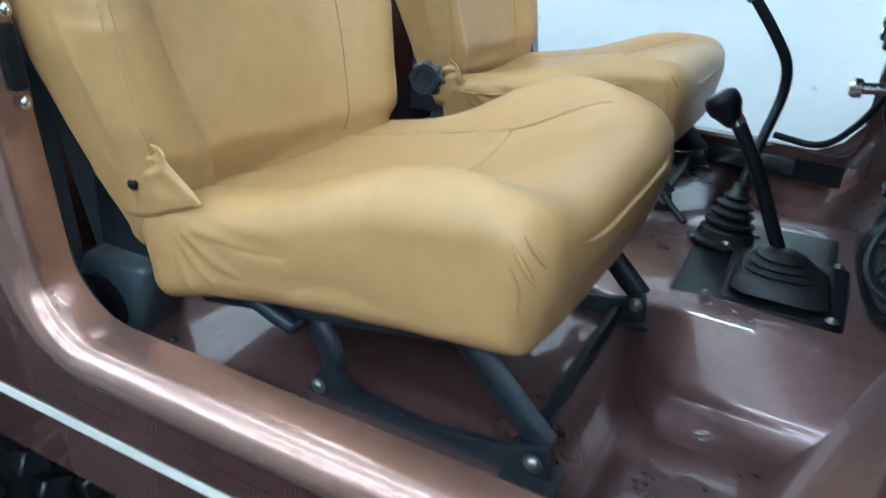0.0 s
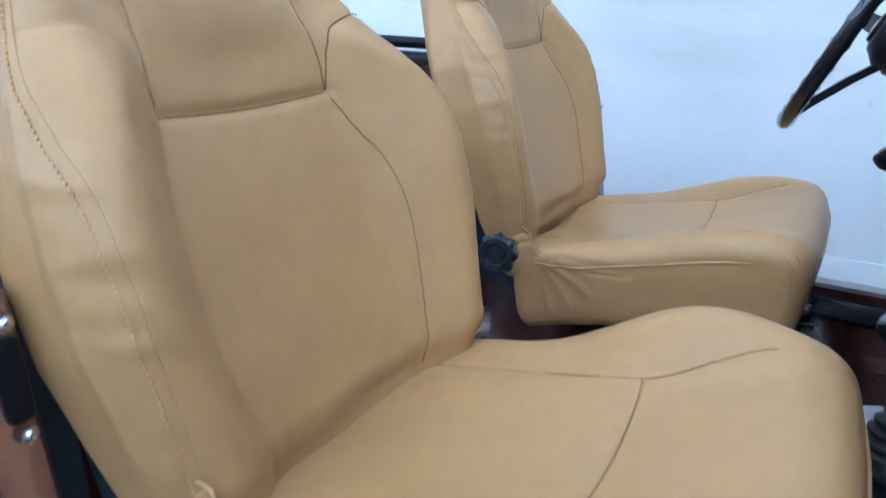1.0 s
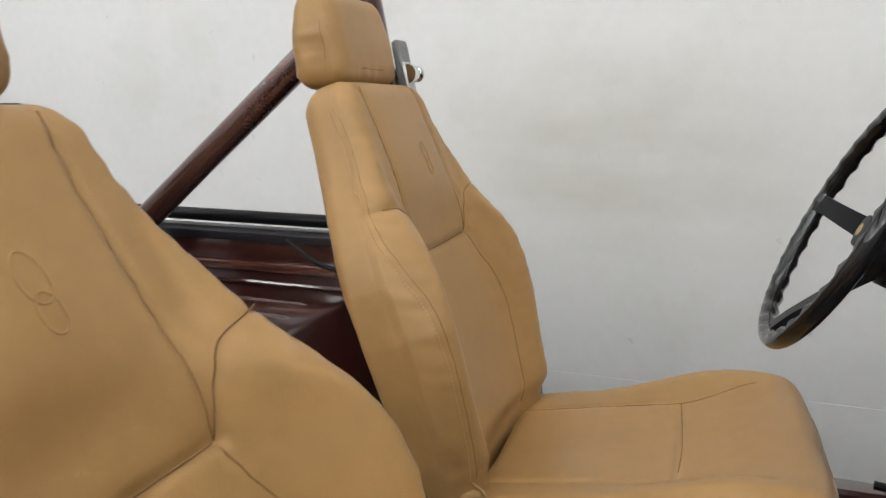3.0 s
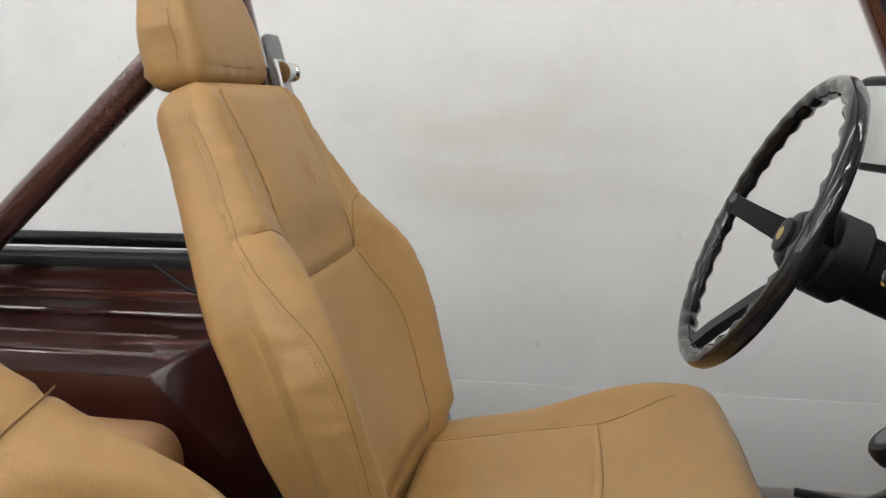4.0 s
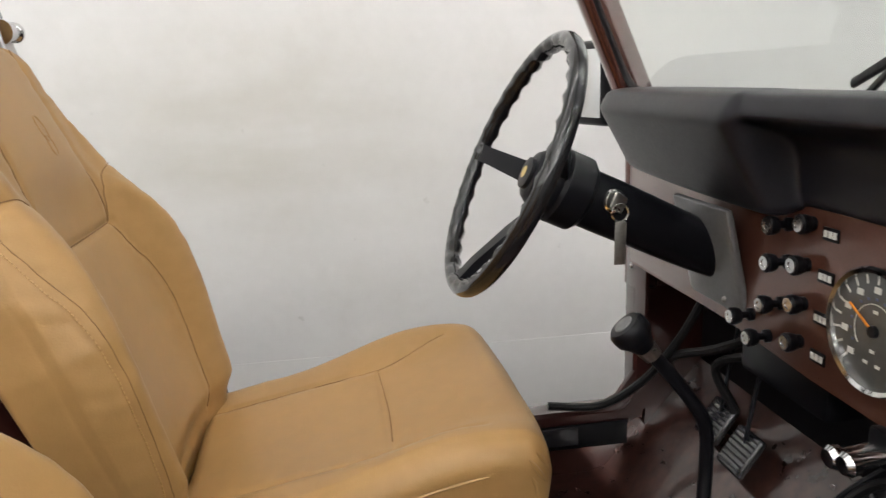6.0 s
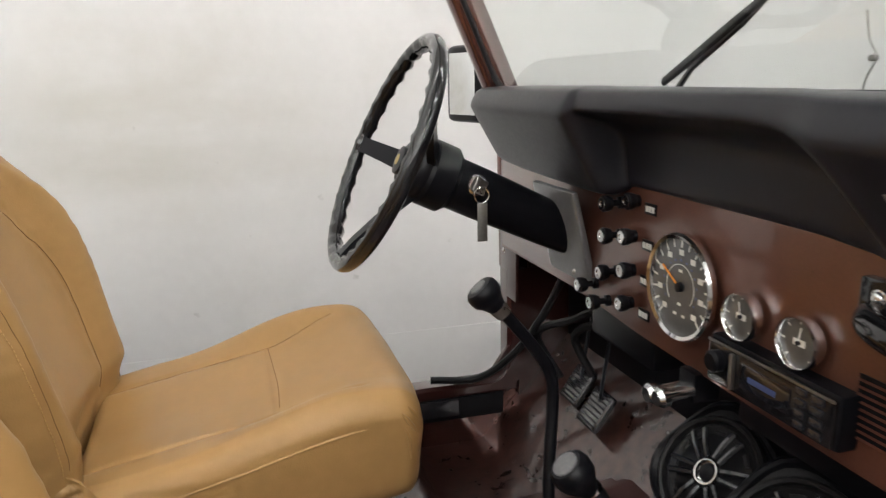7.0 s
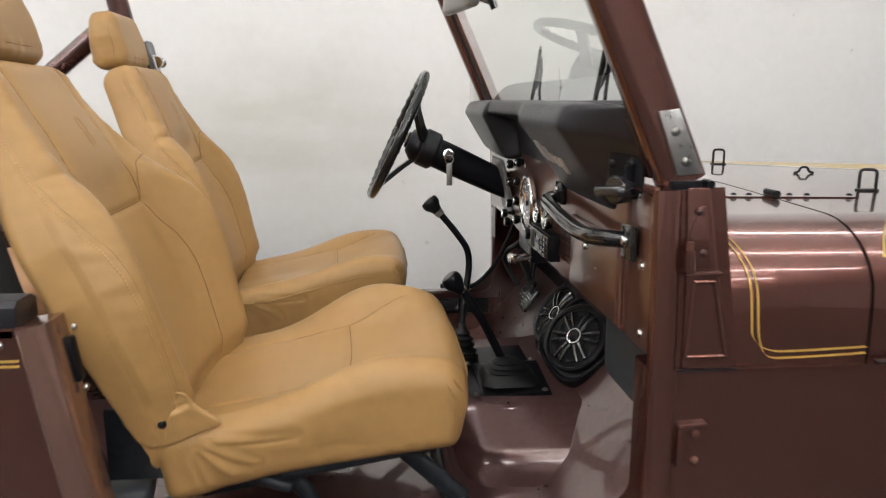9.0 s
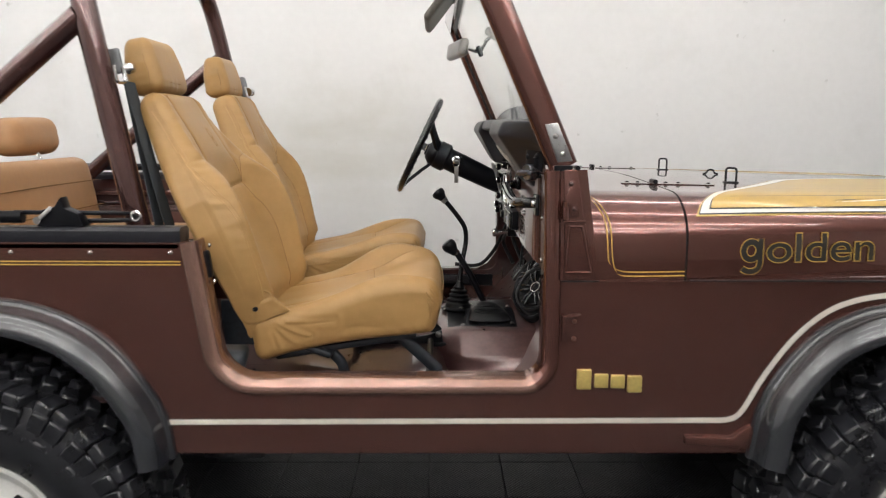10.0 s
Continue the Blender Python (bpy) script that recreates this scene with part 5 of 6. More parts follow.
def rear_seat():
    s = thing("rear_bench_seat", "pinkish tan vinyl rear bench seat with rolled headrests", "bench seat", at=(0, 0, 0))
    def f(p):
        x, y, z = p
        d = 0.003 * noise.noise(Vector((x * 8, y * 7, z * 8)))
        return Vector((x + d - 0.02 * (y / 0.45) ** 2, y, z + d))
    part("backrest", moved(shaped(soft_block((0.075, 0.44, 0.17), 0.05, 16), f), pose(-0.275, MID, 1.135, 0, -10, 0)), TANREAR, s, sharp=80)
    part("cushion", moved(shaped(soft_block((0.245, 0.385, 0.08), 0.06, 16), f), pose(0.030, MID - 0.020, 0.980, 0, 0, 0)), TANREAR, s, sharp=80)
    part("seat_base", box(-0.18, 0.22, MID - 0.40, MID + 0.40, 0.735, 0.90, 0.01), BLACK, s)
    for y in (MID - 0.27, MID + 0.27):
        part("headrest", moved(shaped(soft_block((0.058, 0.16, 0.070), 0.050, 12), f), pose(-0.40, y, 1.384, 0, -8, 0)), TANREAR, s, sharp=80)
        part("headrest_post", tube([(-0.385, y, 1.36), (-0.34, y, 1.28)], 0.007, 8), CHROME, s)
    part("seam", tube([(-0.205, MID - 0.43, 1.12), (-0.195, MID, 1.125), (-0.205, MID + 0.43, 1.12)], 0.002, 6), SEAM, s)
    part("seam", tube([(-0.222, MID - 0.43, 1.215), (-0.212, MID, 1.22), (-0.222, MID + 0.43, 1.215)], 0.002, 6), SEAM, s)


rear_seat()

# ---- dashboard ----
def gauge(y, z, r, parent, ticks=12, needle=210.0, marks=True):
    m = aim((1.366, y, z), (-1, 0, 0))
    g = part("gauge", lathe([(r * 0.93, 0), (r * 0.98, 0.006), (r, 0.012), (r * 0.965, 0.016), (r * 0.90, 0.014), (r * 0.88, 0.008), (0, 0.008)], 36, m), CHROME, parent, "round gauge with chrome ring")
    part("gauge_face", lathe([(r * 0.885, 0.0075), (r * 0.885, 0.0088), (0, 0.0088)], 32, m), GAUGE, g)
    bits = []
    for i in range(ticks):
        a = radians(-45 + 270 * i / (ticks - 1))
        c = m @ pose(r * 0.80 * math.cos(a), r * 0.80 * math.sin(a), 0.0092, 0, 0, math.degrees(a))
        bits.append(moved(box(-r * 0.07, r * 0.07, -r * 0.018, r * 0.018, 0, 0.0004, 0), c))
        if marks and i % 2 == 0:
            c = m @ pose(r * 0.64 * math.cos(a), r * 0.64 * math.sin(a), 0.0092)
            bits.append(moved(box(-r * 0.07, r * 0.07, -r * 0.05, r * 0.05, 0, 0.0004, 0), c))
    if ticks < 12:
        bits.append(moved(box(-r * 0.3, r * 0.3, -r * 0.13, r * 0.13, 0, 0.0004, 0), m @ pose(0, 0, 0.0092)))
    if ticks > 12:
        bits.append(tube([m @ Vector((r * 0.42 * math.cos(radians(-40 + 13 * i)), r * 0.42 * math.sin(radians(-40 + 13 * i)), 0.0093)) for i in range(21)], r * 0.008, 5))
        bits += [moved(box(-r * 0.05, r * 0.05, -r * 0.025, r * 0.025, 0, 0.0004, 0), m @ pose(dx * r, dy * r, 0.0092)) for dx, dy in ((0, -0.32), (-0.12, -0.52), (0.14, -0.52), (0.0, 0.30))]
        blue = [moved(box(-r * 0.025, r * 0.025, -r * 0.02, r * 0.02, 0, 0.0004, 0), m @ pose(r * 0.50 * math.cos(radians(-30 + 20 * i)), r * 0.50 * math.sin(radians(-30 + 20 * i)), 0.0092)) for i in range(13)]
        tagged(part("inner_marks", joined(*blue), DISPLAYTEXT, g), kind="stuff")
    tagged(part("gauge_marks", joined(*bits), PRINT, g), kind="stuff")
    a = radians(needle)
    part("needle", moved(box(0, r * 0.62, -r * 0.02, r * 0.02, 0, 0.001, 0), m @ pose(0, 0, 0.0105, 0, 0, needle)), ORANGE if ticks > 12 else PRINT, g, "orange needle" if ticks > 12 else "")
    part("needle_hub", lathe([(r * 0.10, 0.009), (r * 0.09, 0.013), (0, 0.013)], 14, m), BLACK, g)
    return g


def pull_knob(y, z, parent, x=1.372, long=0.030, chrome=True):
    m = aim((x, y, z), (-1, 0, 0.0))
    k = part("pull_knob", lathe([(0.009, 0), (0.009, 0.006), (0.005, 0.008), (0.005, long - 0.012), (0.0105, long - 0.010), (0.0125, long - 0.004), (0.0125, long + 0.002), (0.010, long + 0.004), (0, long + 0.004)], 16, m), BLACK, parent, "black pull knob with chrome face")
    part("knob_face", lathe([(0.0095, long + 0.0035), (0.009, long + 0.0055), (0.005, long + 0.0055), (0.0045, long + 0.0045), (0, long + 0.0045)], 16, m), CHROME, k)
    return k


def dash():
    d = part("dash_panel", prism([(0.105, 1.085), (0.105, 1.315), (W - 0.04, 1.315), (W - 0.04, 1.112), (1.12, 1.112), (0.90, 1.098), (0.60, 1.090)], 1.372, 1.384, "x", 0.004), DASHPAINT, car, "maroon painted steel dash panel")
    part("dash_lip", tube([(1.378, 0.105, 1.087), (1.378, 0.60, 1.091), (1.378, 0.90, 1.099), (1.378, 1.12, 1.113), (1.378, W - 0.04, 1.113)], 0.006, 8), DASHPAINT, d)
    # glove box door outline and its lock
    part("glove_box_door", box(1.364, 1.374, 0.119, 0.402, 1.0905, 1.229, 0.004, 3), DASHPAINT, d, "plain maroon glove box door")
    part("panel_fold", tube([(1.370, 0.113, 1.222), (1.370, 0.110, 1.088)], 0.0045, 8), DASHPAINT, d)
    part("lock", lathe([(0.007, 0), (0.007, 0.008), (0.0055, 0.010), (0, 0.010)], 16, aim((1.364, 0.279, 1.190), (-1, 0, 0))), CHROME, d)
    part("scratch", box(1.3632, 1.3645, 0.226, 0.236, 1.1575, 1.1600, 0), STEEL, d)
    gauge(0.782, 1.200, 0.070, d, 17, 150)
    gauge(0.664, 1.197, 0.0275, d, 7, 100, False)
    gauge(0.575, 1.197, 0.0275, d, 7, 80, False)
    # rows of pull switches with small tags
    for y, z, out in ((0.958, 1.281, 0.030), (0.957, 1.233, 0.030), (0.962, 1.176, 0.030), (1.030, 1.139, 0.030), (0.988, 1.122, 0.030), (0.915, 1.290, 0.016), (0.920, 1.238, 0.018), (0.920, 1.188, 0.018), (0.922, 1.138, 0.018)):
        pull_knob(y, z, d, long=out)
    for y, z in ((0.880, 1.283), (0.883, 1.231), (0.885, 1.179), (0.886, 1.130)):
        tg = part("switch_tag", box(1.370, 1.3725, y - 0.014, y + 0.014, z - 0.008, z + 0.008, 0.001), BLACK, d)
        part("tag_print", joined(*[box(1.3692, 1.3700, y + o - 0.003, y + o + 0.003, z - 0.004, z + 0.004, 0) for o in (-0.008, 0, 0.008)]), PRINT, tg)
    # radio in the lower edge
    r = part("radio", box(1.350, 1.42, 0.508, 0.704, 1.109, 1.167, 0.005), BLACK, d, "black car radio with display")
    part("radio_front", box(1.344, 1.351, 0.511, 0.701, 1.112, 1.164, 0.004), GLOSSBLACK, r)
    part("display", box(1.3425, 1.345, 0.566, 0.642, 1.124, 1.152, 0.001), SCREEN, r)
    part("display_line", box(1.3420, 1.3426, 0.585, 0.628, 1.135, 1.1415, 0), DISPLAYTEXT, r)
    part("volume_knob", lathe([(0.013, 0), (0.013, 0.010), (0.010, 0.013), (0, 0.013)], 20, aim((1.344, 0.680, 1.141), (-1, 0, 0))), BLACK, r)
    part("slot_bar", box(1.339, 1.345, 0.652, 0.657, 1.116, 1.158, 0.001), STEEL, r)
    for i in range(4):
        part("radio_button", box(1.341, 1.345, 0.522, 0.537, 1.117 + 0.0115 * i, 1.125 + 0.0115 * i, 0.001), FLARE, r)
        part("radio_button", box(1.341, 1.345, 0.545, 0.558, 1.117 + 0.0115 * i, 1.125 + 0.0115 * i, 0.001), FLARE, r)
    part("radio_edge", box(1.343, 1.346, 0.511, 0.701, 1.160, 1.163, 0.0008), STEEL, r)
    # louvres right of the radio
    for col in (0.490, 0.438):
        for i in range(9):
            z = 1.123 + 0.0072 * i
            part("louvre", prism([(1.3725, z), (1.3725, z + 0.0028), (1.3685, z + 0.0008)], col - 0.022, col + 0.022, "y"), DASHPAINT, d)
            part("louvre_slot", box(1.3708, 1.3722, col - 0.022, col + 0.022, z + 0.0026, z + 0.0072, 0), BLACK, d)
    # choke/vent pull under the edge
    k = part("vent_pull", box(1.36, 1.40, 0.745, 0.78, 1.055, 1.095, 0.005), BLACK, d)
    for q in ((0.775, 1.068), (0.752, 1.072)):
        part("pull_stem", lathe([(0.008, 0), (0.008, 0.035), (0.013, 0.037), (0.014, 0.046), (0.010, 0.052), (0, 0.052)], 16, aim((1.362, *q), (-1, 0, -0.1))), CHROME, k)
    # padded grab bar on two plates
    pts = rounded_path([(1.376, 0.496, 1.252), (1.340, 0.486, 1.252), (1.326, 0.45, 1.248), (1.322, 0.30, 1.236), (1.322, 0.19, 1.231), (1.325, 0.13, 1.234), (1.346, 0.092, 1.237), (1.372, 0.084, 1.237)], 0.04, 6)
    gb = part("grab_bar", tube(pts, 0.0135, 16), GLOSSBLACK, car, "glossy black grab bar across the dash")
    part("bar_plate", box(1.361, 1.372, 0.054, 0.099, 1.208, 1.260, 0.003), GLOSSBLACK, gb)
    part("bar_plate", box(1.358, 1.372, 0.464, 0.512, 1.238, 1.284, 0.004), GLOSSBLACK, gb)
    screw("bar_bolt", (1.360, 0.076, 1.237), (-1, 0, 0), 0.012, gb, CHROME)
    screw("bar_bolt", (1.357, 0.488, 1.268), (-1, 0, 0), 0.009, gb, CHROME)

    # padded black dash top: heavy block before the passenger, a hooded brow over the gauges, a proud panel before the driver
    def sec(ya, yb, top, tf, cx, cz, lx, lz, hollow=0.0):
        """A section through the pad: ya at the brow, yb at the lower edge; tf, c and l are the top's front, the brow edge and the foot."""
        q = [(1.386, top - 0.016), (1.350, top), (tf, top - 0.003), (tf - 0.35 * (tf - cx), top - 0.012), (cx, cz), (cx + 0.008, cz - 0.010 * (1 - 0.6 * hollow)), (cx + 0.5 * (lx - cx) + 0.022 * hollow, (cz + lz) / 2 + 0.036 * hollow), (lx - 0.1 * (lx - cx) * (1 - hollow), lz + (0.1 + 0.5 * hollow) * (cz - lz)), (lx, lz), (lx + 0.012, lz - 0.006), (1.390, lz - 0.006)]
        return [Vector((x, yb + (ya - yb) * max(0.0, min(1.0, (z - lz) / (cz - lz))), z)) for x, z in q]
    pad = part("dash_pad", rings([
        sec(0.050, 0.138, 1.418, 1.366, 1.368, 1.376, 1.383, 1.288), sec(0.053, 0.139, 1.422, 1.362, 1.365, 1.378, 1.382, 1.286), sec(0.066, 0.142, 1.436, 1.352, 1.355, 1.386, 1.381, 1.282), sec(0.086, 0.145, 1.441, 1.340, 1.342, 1.391, 1.380, 1.279),
        sec(0.140, 0.149, 1.443, 1.312, 1.310, 1.397, 1.380, 1.280), sec(0.176, 0.153, 1.444, 1.298, 1.283, 1.402, 1.378, 1.276), sec(0.184, 0.160, 1.444, 1.293, 1.275, 1.404, 1.368, 1.274), sec(0.200, 0.175, 1.445, 1.291, 1.272, 1.406, 1.362, 1.274),
        sec(0.30, 0.27, 1.446, 1.291, 1.272, 1.406, 1.361, 1.274), sec(0.45, 0.41, 1.447, 1.291, 1.272, 1.407, 1.361, 1.275), sec(0.495, 0.448, 1.448, 1.291, 1.272, 1.407, 1.362, 1.276), sec(0.510, 0.464, 1.448, 1.291, 1.275, 1.408, 1.366, 1.280),
        sec(0.532, 0.500, 1.449, 1.292, 1.280, 1.412, 1.370, 1.300, 0.5), sec(0.548, 0.525, 1.449, 1.292, 1.282, 1.416, 1.363, 1.306, 0.95), sec(0.575, 0.560, 1.450, 1.292, 1.283, 1.418, 1.363, 1.309, 1.0), sec(0.60, 0.58, 1.450, 1.291, 1.283, 1.419, 1.363, 1.311, 1.0), sec(0.75, 0.75, 1.451, 1.291, 1.282, 1.419, 1.363, 1.312, 1.0), sec(0.915, 0.915, 1.451, 1.291, 1.281, 1.419, 1.363, 1.313, 1.0),
        sec(0.938, 0.930, 1.452, 1.291, 1.280, 1.418, 1.363, 1.312, 1.0), sec(0.944, 0.934, 1.452, 1.291, 1.278, 1.417, 1.362, 1.311, 0.9), sec(0.950, 0.940, 1.452, 1.290, 1.272, 1.415, 1.345, 1.306, 0.3), sec(0.957, 0.946, 1.452, 1.288, 1.267, 1.411, 1.330, 1.300), sec(0.966, 0.955, 1.452, 1.288, 1.265, 1.411, 1.327, 1.299), sec(0.99, 0.98, 1.452, 1.288, 1.265, 1.411, 1.326, 1.299),
        sec(1.15, 1.15, 1.452, 1.288, 1.265, 1.412, 1.328, 1.301), sec(1.33, 1.36, 1.451, 1.288, 1.266, 1.413, 1.334, 1.306), sec(1.375, 1.41, 1.449, 1.290, 1.270, 1.414, 1.342, 1.310), sec(1.395, 1.43, 1.445, 1.300, 1.284, 1.414, 1.352, 1.316), sec(1.405, 1.437, 1.438, 1.315, 1.304, 1.412, 1.362, 1.324)]), PAD, car, "thick black padded vinyl dash top", sharp=80)
    soften = pad.modifiers.new("soften", "SUBSURF")
    soften.levels = soften.render_levels = 2
    # silver maker's badge on the pad: plain raised shapes on a slanting face
    def badge(y0, y1, z0, z1, lean=0.0):
        b = box(-0.004, 0.002, y0, y1, z0, z1, 0.002)
        for v in b.verts:
            v.co.y -= (v.co.z - z0) * lean
            v.co.x += 1.272 + (1.407 - v.co.z) * (0.089 / 0.132) - 0.0005
        part("pad_badge", b, SILVER, pad, "small silver raised badge shape")
    badge(0.418, 0.430, 1.338, 1.371, -0.25)
    badge(0.398, 0.411, 1.333, 1.369, -0.25)
    badge(0.372, 0.387, 1.331, 1.361)
    badge(0.345, 0.366, 1.331, 1.350)
    badge(0.318, 0.339, 1.327, 1.347)
    badge(0.288, 0.311, 1.317, 1.345)
    # black bracket with a turn latch under the pad's end
    way = Vector((-0.86, -0.50, 0.0)).normalized()
    br = part("latch_bracket", joined(moved(soft_block((0.040, 0.034, 0.004), 0.0038, 5), aim((1.362, 0.090, 1.345), way) @ pose(0, 0, 0, 0, 0, 90)), tube([(1.372, 0.084, 1.350), (1.372, 0.084, 1.300)], 0.020, 14, flat=0.5)), BLACK, car, "black bracket under the end of the dash pad")
    kn = part("pad_latch", lathe([(0.019, -0.012), (0.022, -0.008), (0.022, 0.010), (0.019, 0.014), (0.0, 0.014)], 28, aim((1.352, 0.084, 1.314), way)), FLARE, br, "dark grey turn latch")
    part("latch_grip", moved(soft_block((0.030, 0.008, 0.010), 0.006, 5), aim((1.337, 0.092, 1.312), way) @ pose(0.010, 0, 0.004, 0, 0, 4)), FLARE, kn)
    for q in ((1.349, 0.112, 1.350), (1.366, 0.076, 1.352)):
        screw("bracket_bolt", q, way, 0.011, br, BLACK)


dash()


def steering():
    c = Vector((1.053, 1.140, 1.352))           # wheel centre
    way = Vector((-0.905, 0, 0.425)).normalized()  # towards the driver
    foot = c - way * 0.36
    col = part("steering_column", joined(
        tube([c - way * 0.073, c - way * 0.115], [0.047, 0.047], 22), tube([c - way * 0.115, c - way * 0.17, c - way * 0.31, c - way * 0.42], [0.043, 0.043, 0.040, 0.034], 22)), BLACK, car, "black steering column")
    part("column_collar", tube([c - way * 0.070, c - way * 0.076, c - way * 0.112, c - way * 0.120], [0.050, 0.055, 0.055, 0.048], 28), BLACK, col)
    part("column_plate", moved(soft_block((0.006, 0.082, 0.088), 0.005, 5), pose(1.360, 1.128, 1.200, 0, -14, 0)), PLATEGREY, col, "grey painted column plate")
    for q in ((1.07, 1.24), (1.07, 1.15)):
        screw("plate_bolt", (1.352, q[0], q[1]), (-1, 0, 0.2), 0.006, col, STEEL)
    m = aim(c, way)
    mh = aim(c - way * 0.028, way)
    R, n = 0.186, 96
    secs = []
    for i in range(n):
        a = 2 * math.pi * i / n
        o = Vector((math.cos(a), math.sin(a), 0))
        k = 14
        row = []
        for j in range(k):
            b = 2 * math.pi * j / k
            r = 0.0125 if math.cos(b) > -0.2 else 0.0125 + 0.0022 * math.cos(a * 32)
            row.append(m @ (o * (R + r * math.cos(b)) + Vector((0, 0, r * math.sin(b)))))
        secs.append(row)
    wh = part("steering_wheel", rings(secs, closed=True), GLOSSBLACK, col, "black three-spoke steering wheel with finger grips")
    part("wheel_hub", lathe([(0.046, -0.05), (0.052, -0.038), (0.050, -0.026), (0.040, -0.016), (0.034, -0.008), (0.026, -0.005), (0, -0.005)], 28, mh), BLACK, col)
    part("horn_cap", lathe([(0.024, -0.005), (0.023, 0.001), (0.012, 0.003), (0, 0.003)], 22, mh), BLACK, col, "round black horn cap")
    part("horn_emblem", lathe([(0.009, 0.002), (0.009, 0.0036), (0, 0.0038)], 18, mh), GOLDBADGE, col, "small gold emblem")
    # local y of the wheel is up along its plane, x across the car
    upv = (Vector((0, 0, 1)) - way * way.z).normalized()
    acr = way.cross(upv)
    for v in (acr, (upv * 0.57 - acr * 0.82).normalized(), -upv):
        a0 = c + v * 0.040 - way * 0.070
        a1 = c + v * (R - 0.006) - way * 0.001
        side = way.cross(v).normalized()
        def q(p, w, t):
            return [p + side * w + way * t, p - side * w + way * t, p - side * w - way * t, p + side * w - way * t]
        part("wheel_spoke", rings([q(a0, 0.019, 0.007), q(a0.lerp(a1, 0.3) + way * 0.004, 0.016, 0.007), q(a0.lerp(a1, 0.75) + way * 0.004, 0.014, 0.007), q(a1, 0.014, 0.007)]), BLACK, col)
    # ignition lock with key and tag
    kp = c - way * 0.155 + Vector((0.0, -0.040, 0.012))
    lk = part("ignition_lock", lathe([(0.017, -0.01), (0.017, 0.006), (0.014, 0.010), (0, 0.010)], 20, aim(kp, (-0.1, -1, 0.2))), CHROME, col, "chrome ignition lock")
    key = thing("car_key", "car key with ring and tag in the ignition lock", "key", at=(0, 0, 0))
    part("blade_head", moved(soft_block((0.012, 0.002, 0.012), 0.0018, 4), pose(kp.x, kp.y - 0.020, kp.z + 0.001, 0, 30, 20)), STEEL, key)
    rp = [kp + Vector((0.012 * math.cos(i * 0.4488), -0.026, -0.012 + 0.012 * math.sin(i * 0.4488))) for i in range(14)]
    part("key_ring", tube(rp, 0.0013, 6, closed=True), CHROME, key)
    part("key_tag", box(kp.x - 0.008, kp.x + 0.008, kp.y - 0.030, kp.y - 0.027, kp.z - 0.085, kp.z - 0.024, 0.001), STEEL, key, "flat grey key tag")
    screw("column_bolt", (c - way * 0.10 + Vector((0, -0.043, -0.010))), (0, -1, 0), 0.010, col, BLACK)
    # pedals
    for y, x, z in ((1.267, 1.464, 0.853), (1.157, 1.447, 0.852)):
        pd = part("pedal", moved(soft_block((0.007, 0.036, 0.038), 0.006, 5), pose(x, y, z, 0, 35, 0)), FLARE, car, "ribbed rubber pedal")
        part("pedal_arm", tube(smooth_path([(x + 0.006, y, z + 0.01), (x + 0.012, y - 0.01, z + 0.10), (x + 0.02, y - 0.03, z + 0.22)], 4), 0.006, 8, flat=0.6), BLUESTEEL, pd)
        tagged(part("pedal_rib", joined(*[moved(box(-0.0085, -0.006, -0.030, 0.030, -0.0015 + o, 0.0015 + o, 0), pose(x, y, z, 0, 35, 0)) for o in (-0.028, -0.019, -0.0095, 0, 0.0095, 0.019, 0.028)]), RUBBER, pd), kind="stuff")
    # loose cables below the dash
    for pts in ([(1.20, 1.44, 0.83), (1.30, 1.42, 0.83), (1.36, 1.36, 0.90), (1.40, 1.30, 1.0), (1.43, 1.26, 1.10)],
                [(1.44, 1.30, 0.86), (1.40, 1.33, 0.95), (1.42, 1.2, 1.02), (1.45, 1.1, 1.08)],
                [(1.46, 1.2, 0.90), (1.43, 1.22, 0.98), (1.44, 1.10, 1.04), (1.45, 0.95, 1.06)]):
        part("cable", tube(smooth_path(pts, 6), 0.008, 8), CABLE, car)
    part("under_dash_box", box(1.40, 1.50, 0.90, 1.10, 1.03, 1.11, 0.01), BLACK, car)
    part("under_dash_duct", box(1.43, 1.52, 0.35, 0.75, 1.02, 1.12, 0.01), BLACK, car)
    part("heater_box", moved(soft_block((0.060, 0.140, 0.085), 0.035, 10), pose(1.475, 0.205, 1.005)), HEATER, car, "dark slate grey heater box under the dash")


steering()


def bellows(profile, m, parent, name="boot", n=28):
    return part(name, lathe(profile, n, m), RUBBER, parent, "black rubber bellows")


